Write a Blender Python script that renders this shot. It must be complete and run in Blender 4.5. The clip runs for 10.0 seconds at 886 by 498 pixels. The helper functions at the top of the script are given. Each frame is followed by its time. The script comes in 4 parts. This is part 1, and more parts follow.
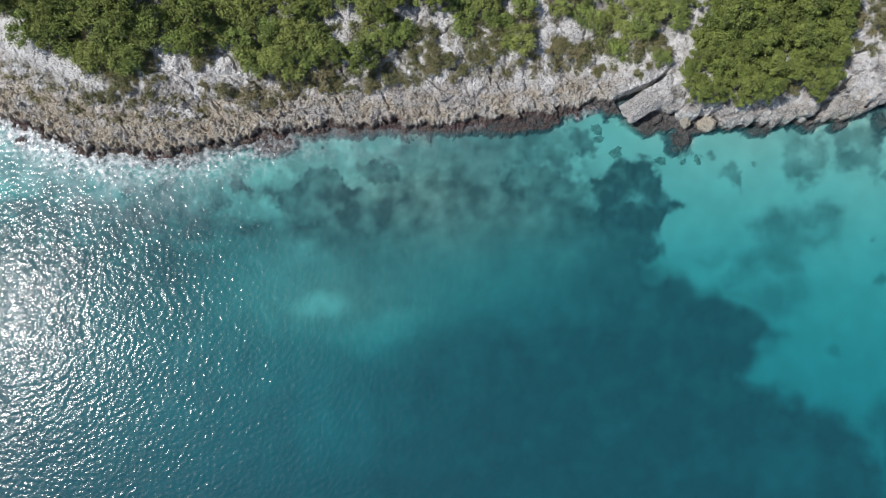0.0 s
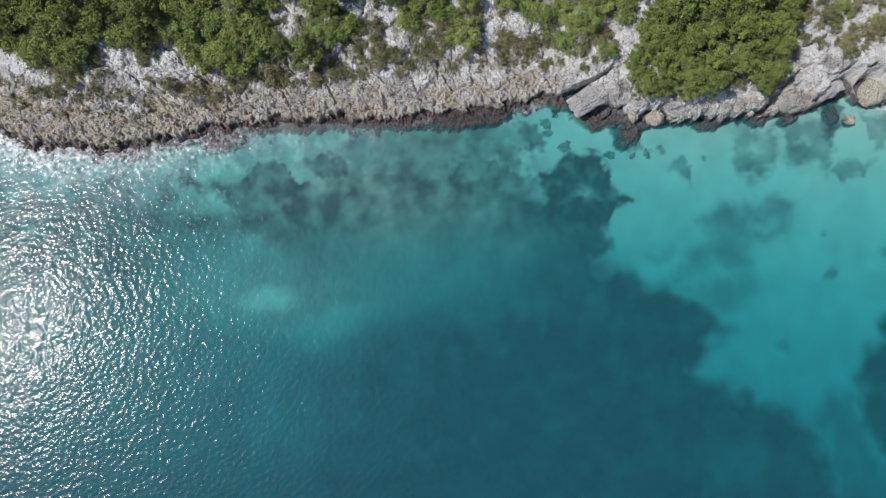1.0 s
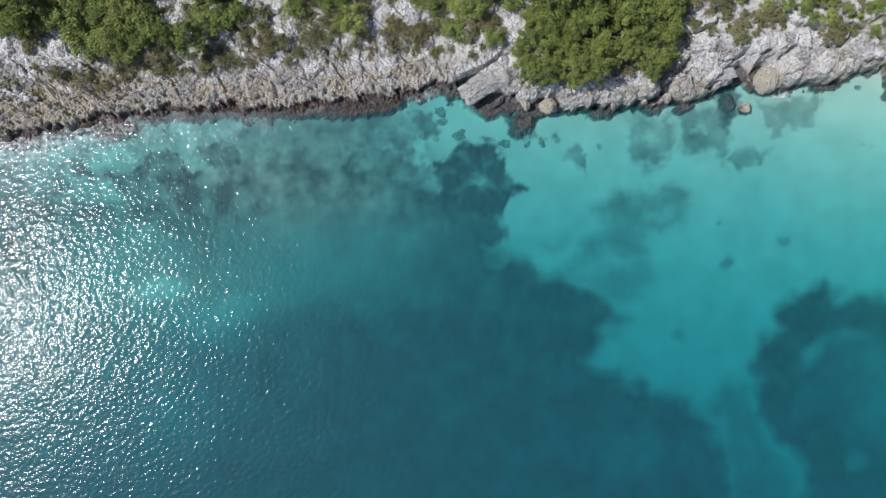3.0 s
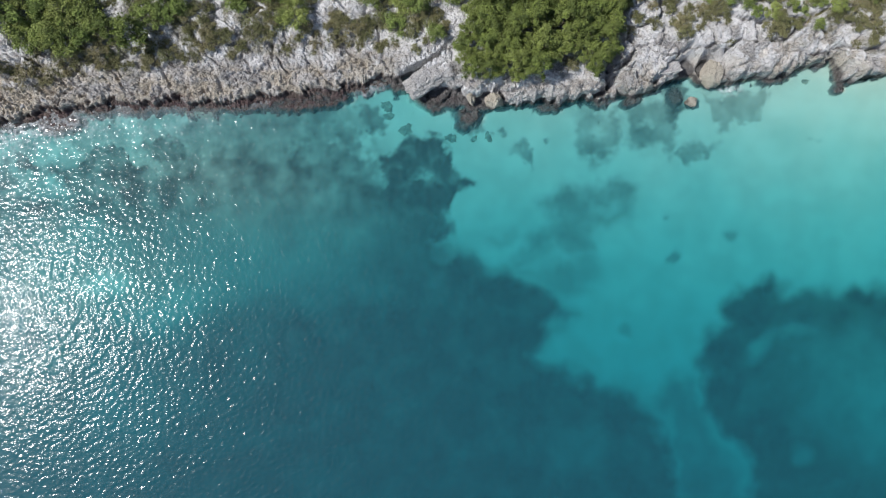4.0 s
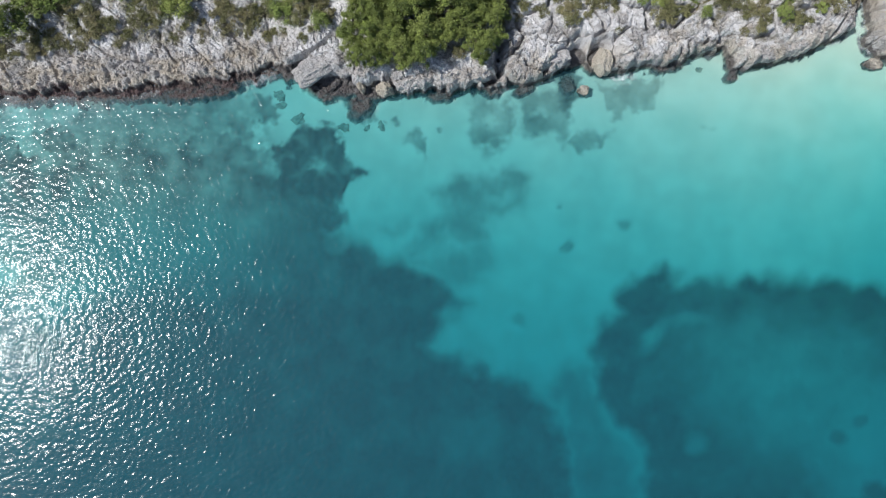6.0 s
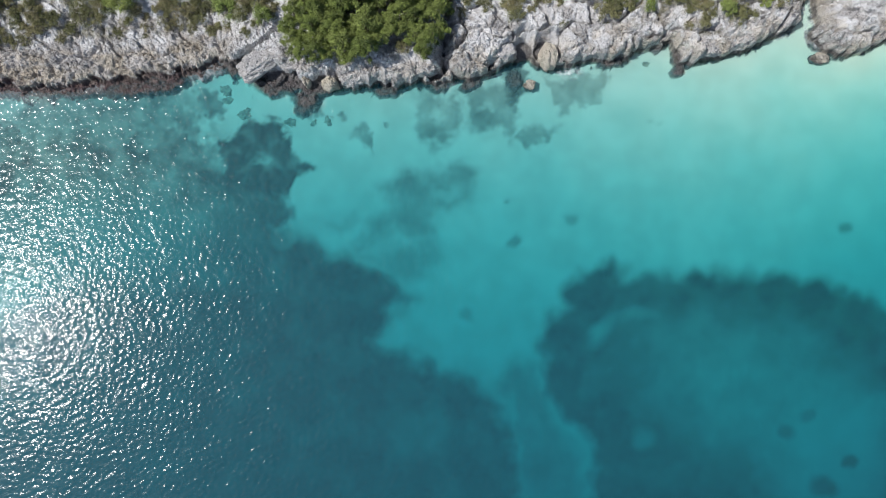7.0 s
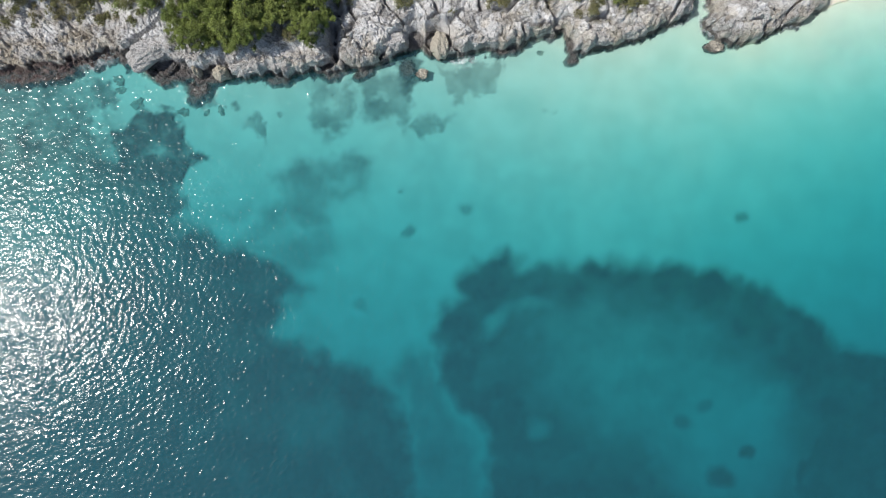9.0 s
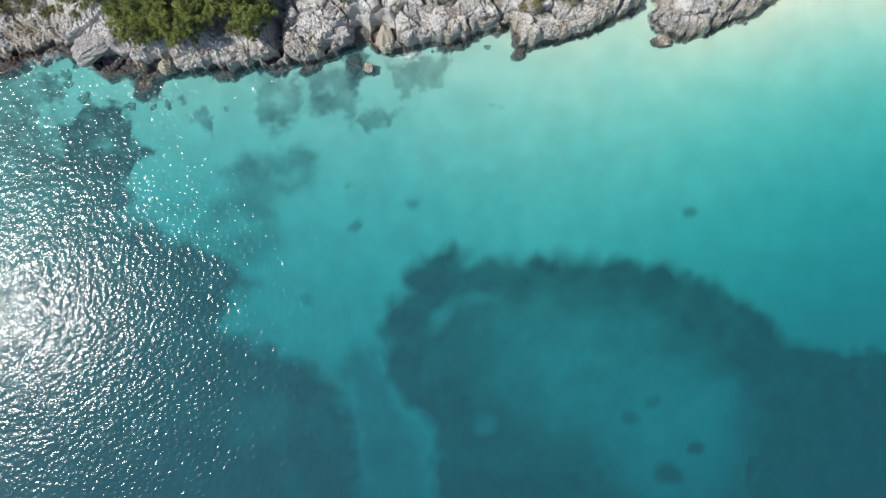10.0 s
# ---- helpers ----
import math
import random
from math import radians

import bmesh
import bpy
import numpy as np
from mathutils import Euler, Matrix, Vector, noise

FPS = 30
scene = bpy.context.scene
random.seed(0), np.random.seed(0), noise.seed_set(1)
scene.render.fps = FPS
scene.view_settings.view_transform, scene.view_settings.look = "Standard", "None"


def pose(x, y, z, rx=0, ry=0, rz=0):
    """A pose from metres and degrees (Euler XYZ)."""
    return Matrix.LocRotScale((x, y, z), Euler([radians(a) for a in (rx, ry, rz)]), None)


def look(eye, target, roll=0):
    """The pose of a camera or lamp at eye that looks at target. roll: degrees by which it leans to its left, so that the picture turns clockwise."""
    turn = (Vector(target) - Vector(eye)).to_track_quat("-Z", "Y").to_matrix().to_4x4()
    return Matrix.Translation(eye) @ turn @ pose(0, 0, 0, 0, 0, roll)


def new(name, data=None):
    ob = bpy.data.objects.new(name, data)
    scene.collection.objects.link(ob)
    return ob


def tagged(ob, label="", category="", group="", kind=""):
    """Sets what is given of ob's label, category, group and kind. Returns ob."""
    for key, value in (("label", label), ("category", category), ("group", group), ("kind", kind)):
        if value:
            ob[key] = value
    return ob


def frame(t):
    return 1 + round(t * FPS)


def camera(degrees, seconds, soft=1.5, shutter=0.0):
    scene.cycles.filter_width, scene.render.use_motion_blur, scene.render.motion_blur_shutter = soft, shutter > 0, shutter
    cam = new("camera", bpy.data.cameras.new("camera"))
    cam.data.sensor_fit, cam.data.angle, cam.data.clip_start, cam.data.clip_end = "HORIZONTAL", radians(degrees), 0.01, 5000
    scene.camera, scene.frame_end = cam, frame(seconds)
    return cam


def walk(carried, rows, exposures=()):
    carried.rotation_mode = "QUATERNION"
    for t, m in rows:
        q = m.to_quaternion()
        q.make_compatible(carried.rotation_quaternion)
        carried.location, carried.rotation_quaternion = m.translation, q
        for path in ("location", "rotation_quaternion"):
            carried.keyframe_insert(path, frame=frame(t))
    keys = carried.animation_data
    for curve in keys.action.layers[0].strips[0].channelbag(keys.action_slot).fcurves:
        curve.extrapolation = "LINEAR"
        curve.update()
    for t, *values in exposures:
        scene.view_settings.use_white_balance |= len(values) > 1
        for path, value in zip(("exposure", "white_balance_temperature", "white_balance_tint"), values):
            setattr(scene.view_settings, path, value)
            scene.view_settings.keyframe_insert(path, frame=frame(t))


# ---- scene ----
cam = camera(72.0, 10.0, soft=1.25)
ROWS = [
    (0.0, -0.729, -4.902, 66.309, 5.124, -0.430, 1.500),
    (0.5, 2.387, -4.986, 66.267, 5.013, -0.242, 1.511),
    (1.0, 5.487, -5.046, 66.210, 4.882, -0.093, 1.521),
    (1.5, 8.567, -5.090, 66.142, 4.738, 0.020, 1.528),
    (2.0, 11.623, -5.124, 66.066, 4.587, 0.099, 1.529),
    (2.5, 14.652, -5.156, 65.987, 4.433, 0.147, 1.523),
    (3.0, 17.654, -5.189, 65.906, 4.282, 0.168, 1.509),
    (3.5, 20.627, -5.228, 65.825, 4.136, 0.165, 1.486),
    (4.0, 23.574, -5.278, 65.746, 3.999, 0.141, 1.455),
    (4.5, 26.496, -5.341, 65.670, 3.874, 0.102, 1.416),
    (5.0, 29.397, -5.421, 65.598, 3.763, 0.051, 1.371),
    (5.5, 32.281, -5.517, 65.529, 3.666, -0.006, 1.320),
    (6.0, 35.153, -5.633, 65.463, 3.585, -0.066, 1.266),
    (6.5, 38.020, -5.767, 65.399, 3.520, -0.122, 1.212),
    (7.0, 40.889, -5.920, 65.336, 3.471, -0.169, 1.162),
    (7.5, 43.770, -6.091, 65.271, 3.435, -0.200, 1.118),
    (8.0, 46.673, -6.277, 65.203, 3.412, -0.211, 1.085),
    (8.5, 49.608, -6.477, 65.127, 3.399, -0.194, 1.068),
    (9.0, 52.588, -6.686, 65.041, 3.393, -0.142, 1.072),
    (9.5, 55.626, -6.902, 64.940, 3.390, -0.049, 1.104),
    (10.0, 58.737, -7.119, 64.819, 3.387, 0.093, 1.169),
]
walk(cam, [(t, pose(x, y, z, rx, ry, rz)) for t, x, y, z, rx, ry, rz in ROWS],
     [(0.0, -0.08, 6500, 10), (2.5, -0.02, 6450, 10), (5.0, 0.06, 6350, 10), (7.5, 0.12, 6450, 10), (10.0, 0.15, 6680, 8)])

# ---- world, sun ----
SUN = Vector((-0.573, -0.040, 0.817))
world = bpy.data.worlds.new("sky")
scene.world = world
world.use_nodes = True
wn = world.node_tree
sky = wn.nodes.new("ShaderNodeTexSky")
sky.sky_type = "NISHITA"
sky.sun_disc = False
sky.sun_elevation = math.asin(SUN.z)
sky.sun_rotation = math.atan2(SUN.x, SUN.y)
wn.links.new(sky.outputs["Color"], wn.nodes["Background"].inputs["Color"])
wn.nodes["Background"].inputs["Strength"].default_value = 0.09
sun = new("sun", bpy.data.lights.new("sun", "SUN"))
sun.data.energy = 4.25
sun.data.angle = radians(0.53)
sun.data.color = (1.0, 0.972, 0.935)
sun.matrix_world = look(SUN * 200, (0, 0, 0))


# ---- noise fields ----
def _lattice(ix, iy, seed):
    n = (ix.astype(np.int64) * 374761393 + iy.astype(np.int64) * 668265263 + seed * 974634777) & 0x7FFFFFFF
    n = ((n ^ (n >> 13)) * 1274126177) & 0x7FFFFFFF
    n = ((n ^ (n >> 16)) * 1911520717) & 0x7FFFFFFF
    return (n ^ (n >> 15)) / float(0x7FFFFFFF)


def perlin(x, y, seed=0):
    """Gradient noise, about -0.7 to 0.7, one cell a unit."""
    ix, iy = np.floor(x), np.floor(y)
    fx, fy = x - ix, y - iy
    ux, uy = fx * fx * fx * (fx * (fx * 6 - 15) + 10), fy * fy * fy * (fy * (fy * 6 - 15) + 10)
    out = 0
    for dx in (0, 1):
        for dy in (0, 1):
            a = _lattice(ix + dx, iy + dy, seed) * 2 * math.pi
            g = np.cos(a) * (fx - dx) + np.sin(a) * (fy - dy)
            out = out + g * (ux if dx else 1 - ux) * (uy if dy else 1 - uy)
    return out


def fbm(x, y, octaves=4, seed=0, gain=0.5):
    out, amp = 0, 1.0
    for k in range(octaves):
        out = out + amp * perlin(x * 2 ** k, y * 2 ** k, seed + 17 * k)
        amp *= gain
    return out


def cells(x, y, seed=0):
    """Distances to the nearest and second nearest of scattered points, and a random number for the nearest one."""
    ix, iy = np.floor(x), np.floor(y)
    f1, f2, tag = np.full_like(x, 9.0), np.full_like(x, 9.0), np.zeros_like(x)
    for dx in (-1, 0, 1):
        for dy in (-1, 0, 1):
            cx, cy = ix + dx, iy + dy
            px, py = cx + _lattice(cx, cy, seed), cy + _lattice(cx, cy, seed + 5)
            d = np.hypot(px - x, py - y)
            near = d < f1
            f2 = np.where(near, f1, np.minimum(f2, d))
            tag = np.where(near, _lattice(cx, cy, seed + 9), tag)
            f1 = np.where(near, d, f1)
    return f1, f2, tag


def step(a, b, v):
    u = np.clip((v - a) / (b - a), 0, 1)
    return u * u * (3 - 2 * u)


def inside(x, y, ring):
    """Signed distance to a closed outline, positive inside."""
    best, odd = np.full(x.shape, 1e9), np.zeros(x.shape, bool)
    for (ax, ay), (bx, by) in zip(ring, ring[1:] + ring[:1]):
        ex, ey = bx - ax, by - ay
        u = np.clip(((x - ax) * ex + (y - ay) * ey) / (ex * ex + ey * ey), 0, 1)
        best = np.minimum(best, np.hypot(x - ax - u * ex, y - ay - u * ey))
        cross = ((ay > y) != (by > y)) & (x < ex * (y - ay) / (ey if ey else 1e-9) + ax)
        odd ^= cross
    return np.where(odd, best, -best)


# ---- the plan: waterline, edge of the bush, beds of weed on the sea floor ----
SHORE = [(-2700, 240), (-300, 40), (-90, 24), (-60, 17), (-50, 13.9), (-45, 12.2), (-39.5, 10.3), (-31, 10.1), (-25, 11.3), (-18.5, 13.0), (-10, 13.7),
         (0, 14.3), (6.5, 15.1), (12.8, 16.0), (17.2, 17.4), (18.7, 16.4), (21, 15.9), (24.3, 14.8), (28, 14.9), (34.7, 15.7), (40, 16.2),
         (43.3, 16.4), (48.4, 18.6), (53.5, 18.1), (59, 19.1), (62, 20.2), (64.9, 20.8), (65.8, 18.9), (68, 18.9), (73, 20.2), (76.5, 22.0),
         (79.0, 23.2), (79.9, 24.6), (80.3, 27.0), (80.9, 27.0), (81.2, 24.0), (81.3, 21.9), (82.1, 20.7), (84.4, 20.0), (87, 21.0), (90, 22.4), (93, 24.0), (97, 25.6), (106, 27.5), (140, 36), (300, 90), (2700, 700)]
BUSH = [(-60, 27), (-50, 25), (-46, 23.2), (-43, 21), (-40.5, 18.4), (-37, 17.8), (-33, 18.6), (-30.5, 20.3), (-27, 20.2), (-23, 19.2), (-19, 18.9), (-14, 20.0), (-10, 19.8),
        (-4, 21.6), (4, 22.8), (9, 22.4), (12, 24.1), (15, 22.6), (18.5, 21.8), (21.3, 22.0), (22.9, 19.0), (24, 17.4), (30, 16.9), (34, 17.6), (39.2, 18.3),
        (40.4, 21.0), (41.3, 25.5), (52, 25.0), (60, 22.6), (70, 22.4), (78, 25), (92, 28), (110, 36), (300, 100)]
BEDS = {}  # outline, how dense the weed stands, how soft its edge is, how far it swells above the sand
BEDS["round"] = ([(58.3, -32), (57.7, -26.9), (58.4, -23.9), (57.3, -22.1), (54.8, -20.6), (53.0, -17.9), (51.7, -12.1), (52.9, -9.0), (54.7, -8.0),
    (54.1, -6.2), (56.6, -4.2), (59.7, -2.6), (61.6, -4.6), (65.7, -3.9), (67.5, -4.5), (68.8, -3.3), (76.9, -3.9), (82.5, -4.2),
    (88.8, -6.4), (93.8, -9.2), (96.8, -12.2), (107.1, -14.1), (135, -16), (140, -60), (56, -60)], 0.97, 1.2, 0.15)
BEDS["broad"] = ([(20.0, 5.0), (23.6, 0.3), (28.0, -1.7), (31.5, -3.2), (36.8, -5.2), (38.1, -7.4), (35.6, -9.3), (33.7, -12.1), (40.5, -14.7),
    (44.2, -15.8), (47.3, -17.9), (48.8, -21.1), (49.7, -26.0), (50, -60), (-90, -60), (-90, 4), (-45, 6.0), (-30, 5.5), (-22, 4.0), (-14, 5.5),
    (-6, 8.4), (0, 9.5), (8, 9.9), (14, 8.0)], 0.97, 1.6, 0.3)
BEDS["channel"] = ([(46.4, -16.2), (49.5, -14.0), (52, -14.5), (54, -20), (57, -24), (57.5, -36), (49.5, -36), (49, -22)], 0.5, 1.8, 0.1)
BEDS["lobed"] = ([(15.8, 9.5), (17.3, 10.8), (19.5, 12.1), (22.6, 11.9), (24.2, 10.0), (23.8, 8.6), (26.3, 6.8), (24.7, 5.0), (23.8, 3.1), (23.6, 0.3),
    (17, 0.5), (15, 4.0), (16.8, 7.2), (15.6, 8.4)], 0.95, 0.6, 0.35)
BEDS["winged"] = ([(-24.8, 9.5), (-24.1, 7.1), (-22.5, 6.0), (-20.6, 6.6), (-19.5, 8.6), (-16.8, 8.9), (-14.5, 10.3), (-12.9, 10.4), (-11.7, 9.0), (-10.7, 7.5),
    (-8.5, 7.3), (-6.1, 6.0), (-9.2, 4.4), (-11.0, 2.4), (-13.3, 0.7), (-15.2, 1.5), (-16.1, 3.8), (-18.5, 4.9)], 0.86, 0.5, 0.3)
BEDS["wing tip"] = ([(-10.6, 10.6), (-8.7, 11.5), (-6.3, 10.8), (-4.7, 9.2), (-6.2, 7.6), (-8.5, 7.7), (-9.8, 8.7)], 0.8, 0.5, 0.25)
BEDS["tongues"] = ([(-46, 7.0), (-41.6, 8.4), (-40.6, 6.4), (-37.5, 5.4), (-35.5, 8.2), (-33.0, 7.6), (-30.6, 8.6), (-28.9, 6.2), (-27.0, 5.4), (-26.2, 7.6), (-24.8, 8.4), (-24.0, 5.0),
    (-30, 3.0), (-46, 3.5)], 0.75, 0.7, 0.2)
BEDS["cloudy"] = ([(33.2, 5.0), (34.7, 6.0), (38.5, 7.4), (44.1, 7.2), (44.5, 3.7), (41.1, 2.0), (39.9, -0.8), (36.1, -0.3), (31.2, -2.2), (32.4, 0.3), (35.4, 3.0)], 0.50, 1.3, 0.1)
BEDS["streak"] = ([(27.0, 0.2), (28.6, 1.2), (31.6, 1.6), (33.0, 0.6), (30.0, -0.6)], 0.34, 1.0, 0.1)
BEDS["faint"] = ([(30.0, -2.6), (35.0, -1.2), (38.7, -0.6), (41.4, -2.2), (40.0, -4.6), (35.7, -6.0)], 0.42, 2.0, 0.1)
BEDS["mottled"] = ([(37.4, 15.1), (38.3, 15.8), (40.0, 15.2), (42.1, 15.5), (42.8, 11.4), (41.3, 9.8), (39.7, 9.0), (37.5, 11.0)], 0.52, 0.8, 0.2)
BEDS["patched"] = ([(43.0, 14.8), (43.9, 16.2), (47.7, 16.9), (49.0, 14.4), (48.8, 10.1), (47.2, 11.5), (44.7, 11.0), (43.2, 12.4)], 0.56, 0.8, 0.2)
BEDS["thin"] = ([(49.0, 10.7), (50.8, 12.0), (53.6, 12.1), (53.0, 10.5), (50.2, 9.8)], 0.5, 0.6, 0.15)
BEDS["pale"] = ([(51.5, 18.0), (53.6, 17.2), (58.6, 17.9), (58.9, 16.4), (58.0, 14.4), (53.9, 13.7), (52.4, 14.4)], 0.46, 0.35, 0.1)
BEDS["small"] = ([(30.6, 9.7), (32.3, 11.7), (33.1, 8.5)], 0.55, 0.4, 0.15)
BEDS["inlet"] = ([(46.8, 18.9), (49.4, 18.9), (49.9, 16.1), (48.9, 13.6), (47.2, 14.6)], 0.75, 0.5, 0.2)
BEDS["notch"] = ([(13.0, 15.2), (16.3, 15.3), (16.6, 13.2), (15.4, 12.2), (13.8, 12.8)], 0.7, 0.5, 0.2)
BEDS["foot"] = ([(22.0, 16.2), (24.6, 14.9), (27.6, 14.9), (27.9, 13.4), (26.1, 12.2), (24.8, 13.2)], 0.8, 0.4, 0.2)
BEDS["ledge"] = ([(7.0, 11.2), (9.8, 11.3), (13.0, 9.8), (13.9, 7.6), (10.5, 8.2), (7.6, 9.6)], 0.75, 0.6, 0.2)
BEDS["blue"] = ([(97.2, -13.2), (94.6, -19.3), (94.4, -22.7), (92.4, -26.2), (93.0, -36), (140, -36), (140, -15)], 1.0, 0.9, 0.2)
BEDS["shelf"] = ([(-7, 14.4), (2, 15.4), (8, 16.0), (12.0, 15.8), (11.0, 12.6), (6, 9.0), (-5, 8.6), (-6.5, 11.5)], 0.66, 1.2, 0.15)
TUFTS = [(49.0, -1.2, 1.0, 0.5), (55.0, 1.8, 0.9, 0.42), (85.6, 1.3, 0.9, 0.55), (43.5, -9.2, 0.9, 0.35), (34.3, 11.6, 0.6, 0.6), (29.6, 12.8, 0.9, 0.5),
         (47.6, 3.8, 0.6, 0.4), (87.1, -24.6, 1.2, 0.9), (82.0, -19.5, 1.4, 0.6), (79.5, -21.5, 1.6, 0.7), (84.0, -27.5, 2.2, 0.9), (53.8, 13.6, 0.9, 0.4),
         (64.0, 12.5, 0.8, 0.2), (27.2, 13.0, 0.9, 0.6), (18.0, 10.8, 0.9, 0.5)]
BARE = [(-24.0, -16.0, 24.0, 15.0, 0.1, 0.34),   # openings in the weed: centre, half sizes, turn, share of the weed that is gone
    (-13.8, -5.6, 3.6, 1.6, 0.05, 0.85), (-6.5, -8.0, 5.0, 2.6, 0.4, 0.45), (-10.0, -5.0, 15.0, 7.0, 0.05, 0.30), (-15.5, 0.0, 2.0, 1.2, 0.3, 0.25), (58.9, -10.4, 1.1, 2.3, -0.5, 0.42),
    (62.2, -8.6, 2.6, 0.8, 0.1, 0.28), (63.5, -22.4, 1.7, 1.5, 0.0, 0.45), (85.5, -25.0, 8.5, 9.5, -0.1, 0.82),
]
BARE += [
    (78.0, -18.0, 14.0, 9.5, -0.3, 0.50), (40.0, 13.0, 0.9, 1.5, 0.2, 0.7), (45.6, 13.6, 0.9, 0.8, 0.2, 0.5), (41.0, 4.3, 2.0, 1.0, 0.2, 0.55),
    (57.9, -11.0, 0.9, 1.6, -0.3, 0.4), (89.5, -19.0, 2.6, 2.2, 0.0, 0.5),
    (6.0, 0.5, 15.0, 8.0, -0.2, 0.30), (-20.0, -1.0, 9.0, 5.0, 0.1, 0.30), (38.5, -22.5, 5.0, 4.5, 0.3, 0.22), (68.0, -15.0, 11.0, 8.0, -0.5, 0.22), (-12.0, -20.0, 5.0, 4.0, 0.5, 0.25),
    (20.5, 7.7, 1.2, 0.9, 0.4, 0.55), (23.8, -1.2, 1.6, 1.0, 0.0, 0.3), (-18.0, 8.2, 2.0, 1.0, 0.3, 0.5), (5.5, -3.5, 9.0, 5.0, 0.0, 0.12),
]


CLEARINGS = [[(-56, 26), (-48.0, 24.4), (-46.1, 23.9), (-44.1, 21.4), (-41.6, 19.7), (-38.9, 18.8), (-38.9, 16.7), (-41.7, 16.9), (-43.3, 17.6), (-45.7, 18.3), (-56, 17.5)],
             [(-31.6, 22.2), (-29.8, 21.4), (-28.8, 20.2), (-27.0, 19.4), (-26.2, 20.0), (-25.4, 23.0), (-23.7, 22.0), (-22.7, 19.0), (-19.2, 18.6), (-19.4, 17.8), (-22.8, 17.3), (-26.1, 17.9), (-30.4, 18.4)],
             [(-14.4, 28.0), (-13.2, 28.0), (-12.0, 25.4), (-11.2, 23.2), (-8.8, 21.4), (-10.7, 20.4), (-12.8, 22.6)],
             [(-7.0, 25.8), (-3.7, 26.6), (-0.3, 25.6), (0.6, 21.4), (-0.8, 21.4), (-1.6, 24.2), (-6.3, 24.2)],
             [(19.2, 18.4), (19.7, 19.4), (22.4, 20.6), (24.2, 23.7), (26.4, 27.6), (28.2, 27.4), (26.5, 23.4), (25.4, 21.0), (24.2, 19.2), (22.6, 18.2)],
             [(8.8, 26.6), (11.4, 26.2), (10.8, 22.4), (9.0, 22.6)], [(12.6, 24.4), (14.4, 26.6), (15.4, 26.2), (13.6, 22.8)]]


def cleared(x, y):
    """Distance inside the nearest bare clearing in the bush, with a ragged edge."""
    rag = 1.1 * fbm(x / 1.7, y / 1.7, 3, 28)
    return np.max([inside(x, y, ring) for ring in CLEARINGS], axis=0) + rag


def along(table, x):
    return np.interp(x, [p[0] for p in table], [p[1] for p in table])


def offshore(x, y):
    """Plain distance out from the waterline: true near it, along y far from it."""
    out = along(SHORE, x) - y
    near = np.abs(out) < 24
    for left in range(-80, 130, 15):
        pick = near & (x >= left) & (x < left + 15)
        if pick.any():
            run = [p for p, a, b in zip(SHORE, SHORE[:1] + SHORE[:-1], SHORE[1:] + SHORE[-1:]) if b[0] > left - 26 and a[0] < left + 41]
            out[pick] = -inside(x[pick], y[pick], run + [(run[-1][0], 900), (run[0][0], 900)])
    return out


def beach(x):
    """1 where the rock gives way to sand."""
    return step(92.5, 95.0, x)


def seaward(x, y):
    """Distance out from the waterline (negative inland), with the rock's ragged edge."""
    rag = (0.9 * perlin(x / 2.3, y / 4.0, 3) + 0.6 * perlin(x / 0.9, y / 1.2, 4) + 0.35 * perlin(x / 0.35, y / 0.4, 5) * (1 - 0.8 * step(30, 42, x))) * (1 - 0.8 * beach(x))
    return offshore(x, y) + rag


def weed(x, y):
    fray = 0.7 - 0.6 * step(9, 16, along(SHORE, x) - y)
    calm = 1.1 - 0.6 * step(50, 56, x) * step(14, 18, along(SHORE, x) - y)
    wx = x + calm * fbm(x / 3.0, y / 3.0, 3, 21) + fray * fbm(x / 0.9, y / 0.9, 3, 24)
    wy = y + calm * fbm(x / 3.0, y / 3.0, 3, 22) + fray * fbm(x / 0.9, y / 0.9, 3, 25)
    off = along(SHORE, x) - y
    out = (0.42 + 0.30 * step(1.5, 4.0, off) * step(-9, -3, x)) * (1 - step(13, 18, x - 0.3 * (12 - y))) * step(-0.5, 0.1, fbm(x / 2.6, y / 2.6, 4, 26)) * (1 - step(-6, 4, along(SHORE, x) - y - 14))
    lobes = (1.4 - 2 * fray) * 0.9 * (0.42 - cells(x / 2.6, y / 2.6, 29)[0])
    for name, (ring, dense, soft, _) in BEDS.items():
        if name != "blue":
            out = np.maximum(out, dense * step(-soft * 0.8, soft, inside(wx, wy, ring) + lobes))
    bare = np.ones_like(x)
    for cx, cy, hx, hy, turn, gone in BARE:
        c, s = math.cos(turn), math.sin(turn)
        u, v = (wx - cx) * c + (wy - cy) * s, -(wx - cx) * s + (wy - cy) * c
        bare = bare * (1 - gone * (1 - step(0.3, 1.3, np.hypot(u / hx, v / hy))))
    ring, dense, soft, _ = BEDS["blue"]
    out = np.maximum(out * bare, dense * step(-soft * 0.8, soft, inside(wx, wy, ring) + lobes) * (1 - 0.5 * (1 - step(0.3, 1.3, np.hypot((wx - 95.6) / 1.9, (wy + 27.6) / 1.5)))))
    for cx, cy, r, dense in TUFTS:
        out = np.maximum(out, dense * (1 - step(0.35, 1.25, np.hypot(wx - cx, (wy - cy) * 1.3) / r)))
    thin = 1 - step(8, 16, along(SHORE, x) - y)
    return np.clip(out * (1 + 0.22 * fbm(x / 4.0, y / 4.0, 3, 23) + 0.5 * thin * fbm(x / 2.0, y / 2.0, 4, 27)), 0, 1)


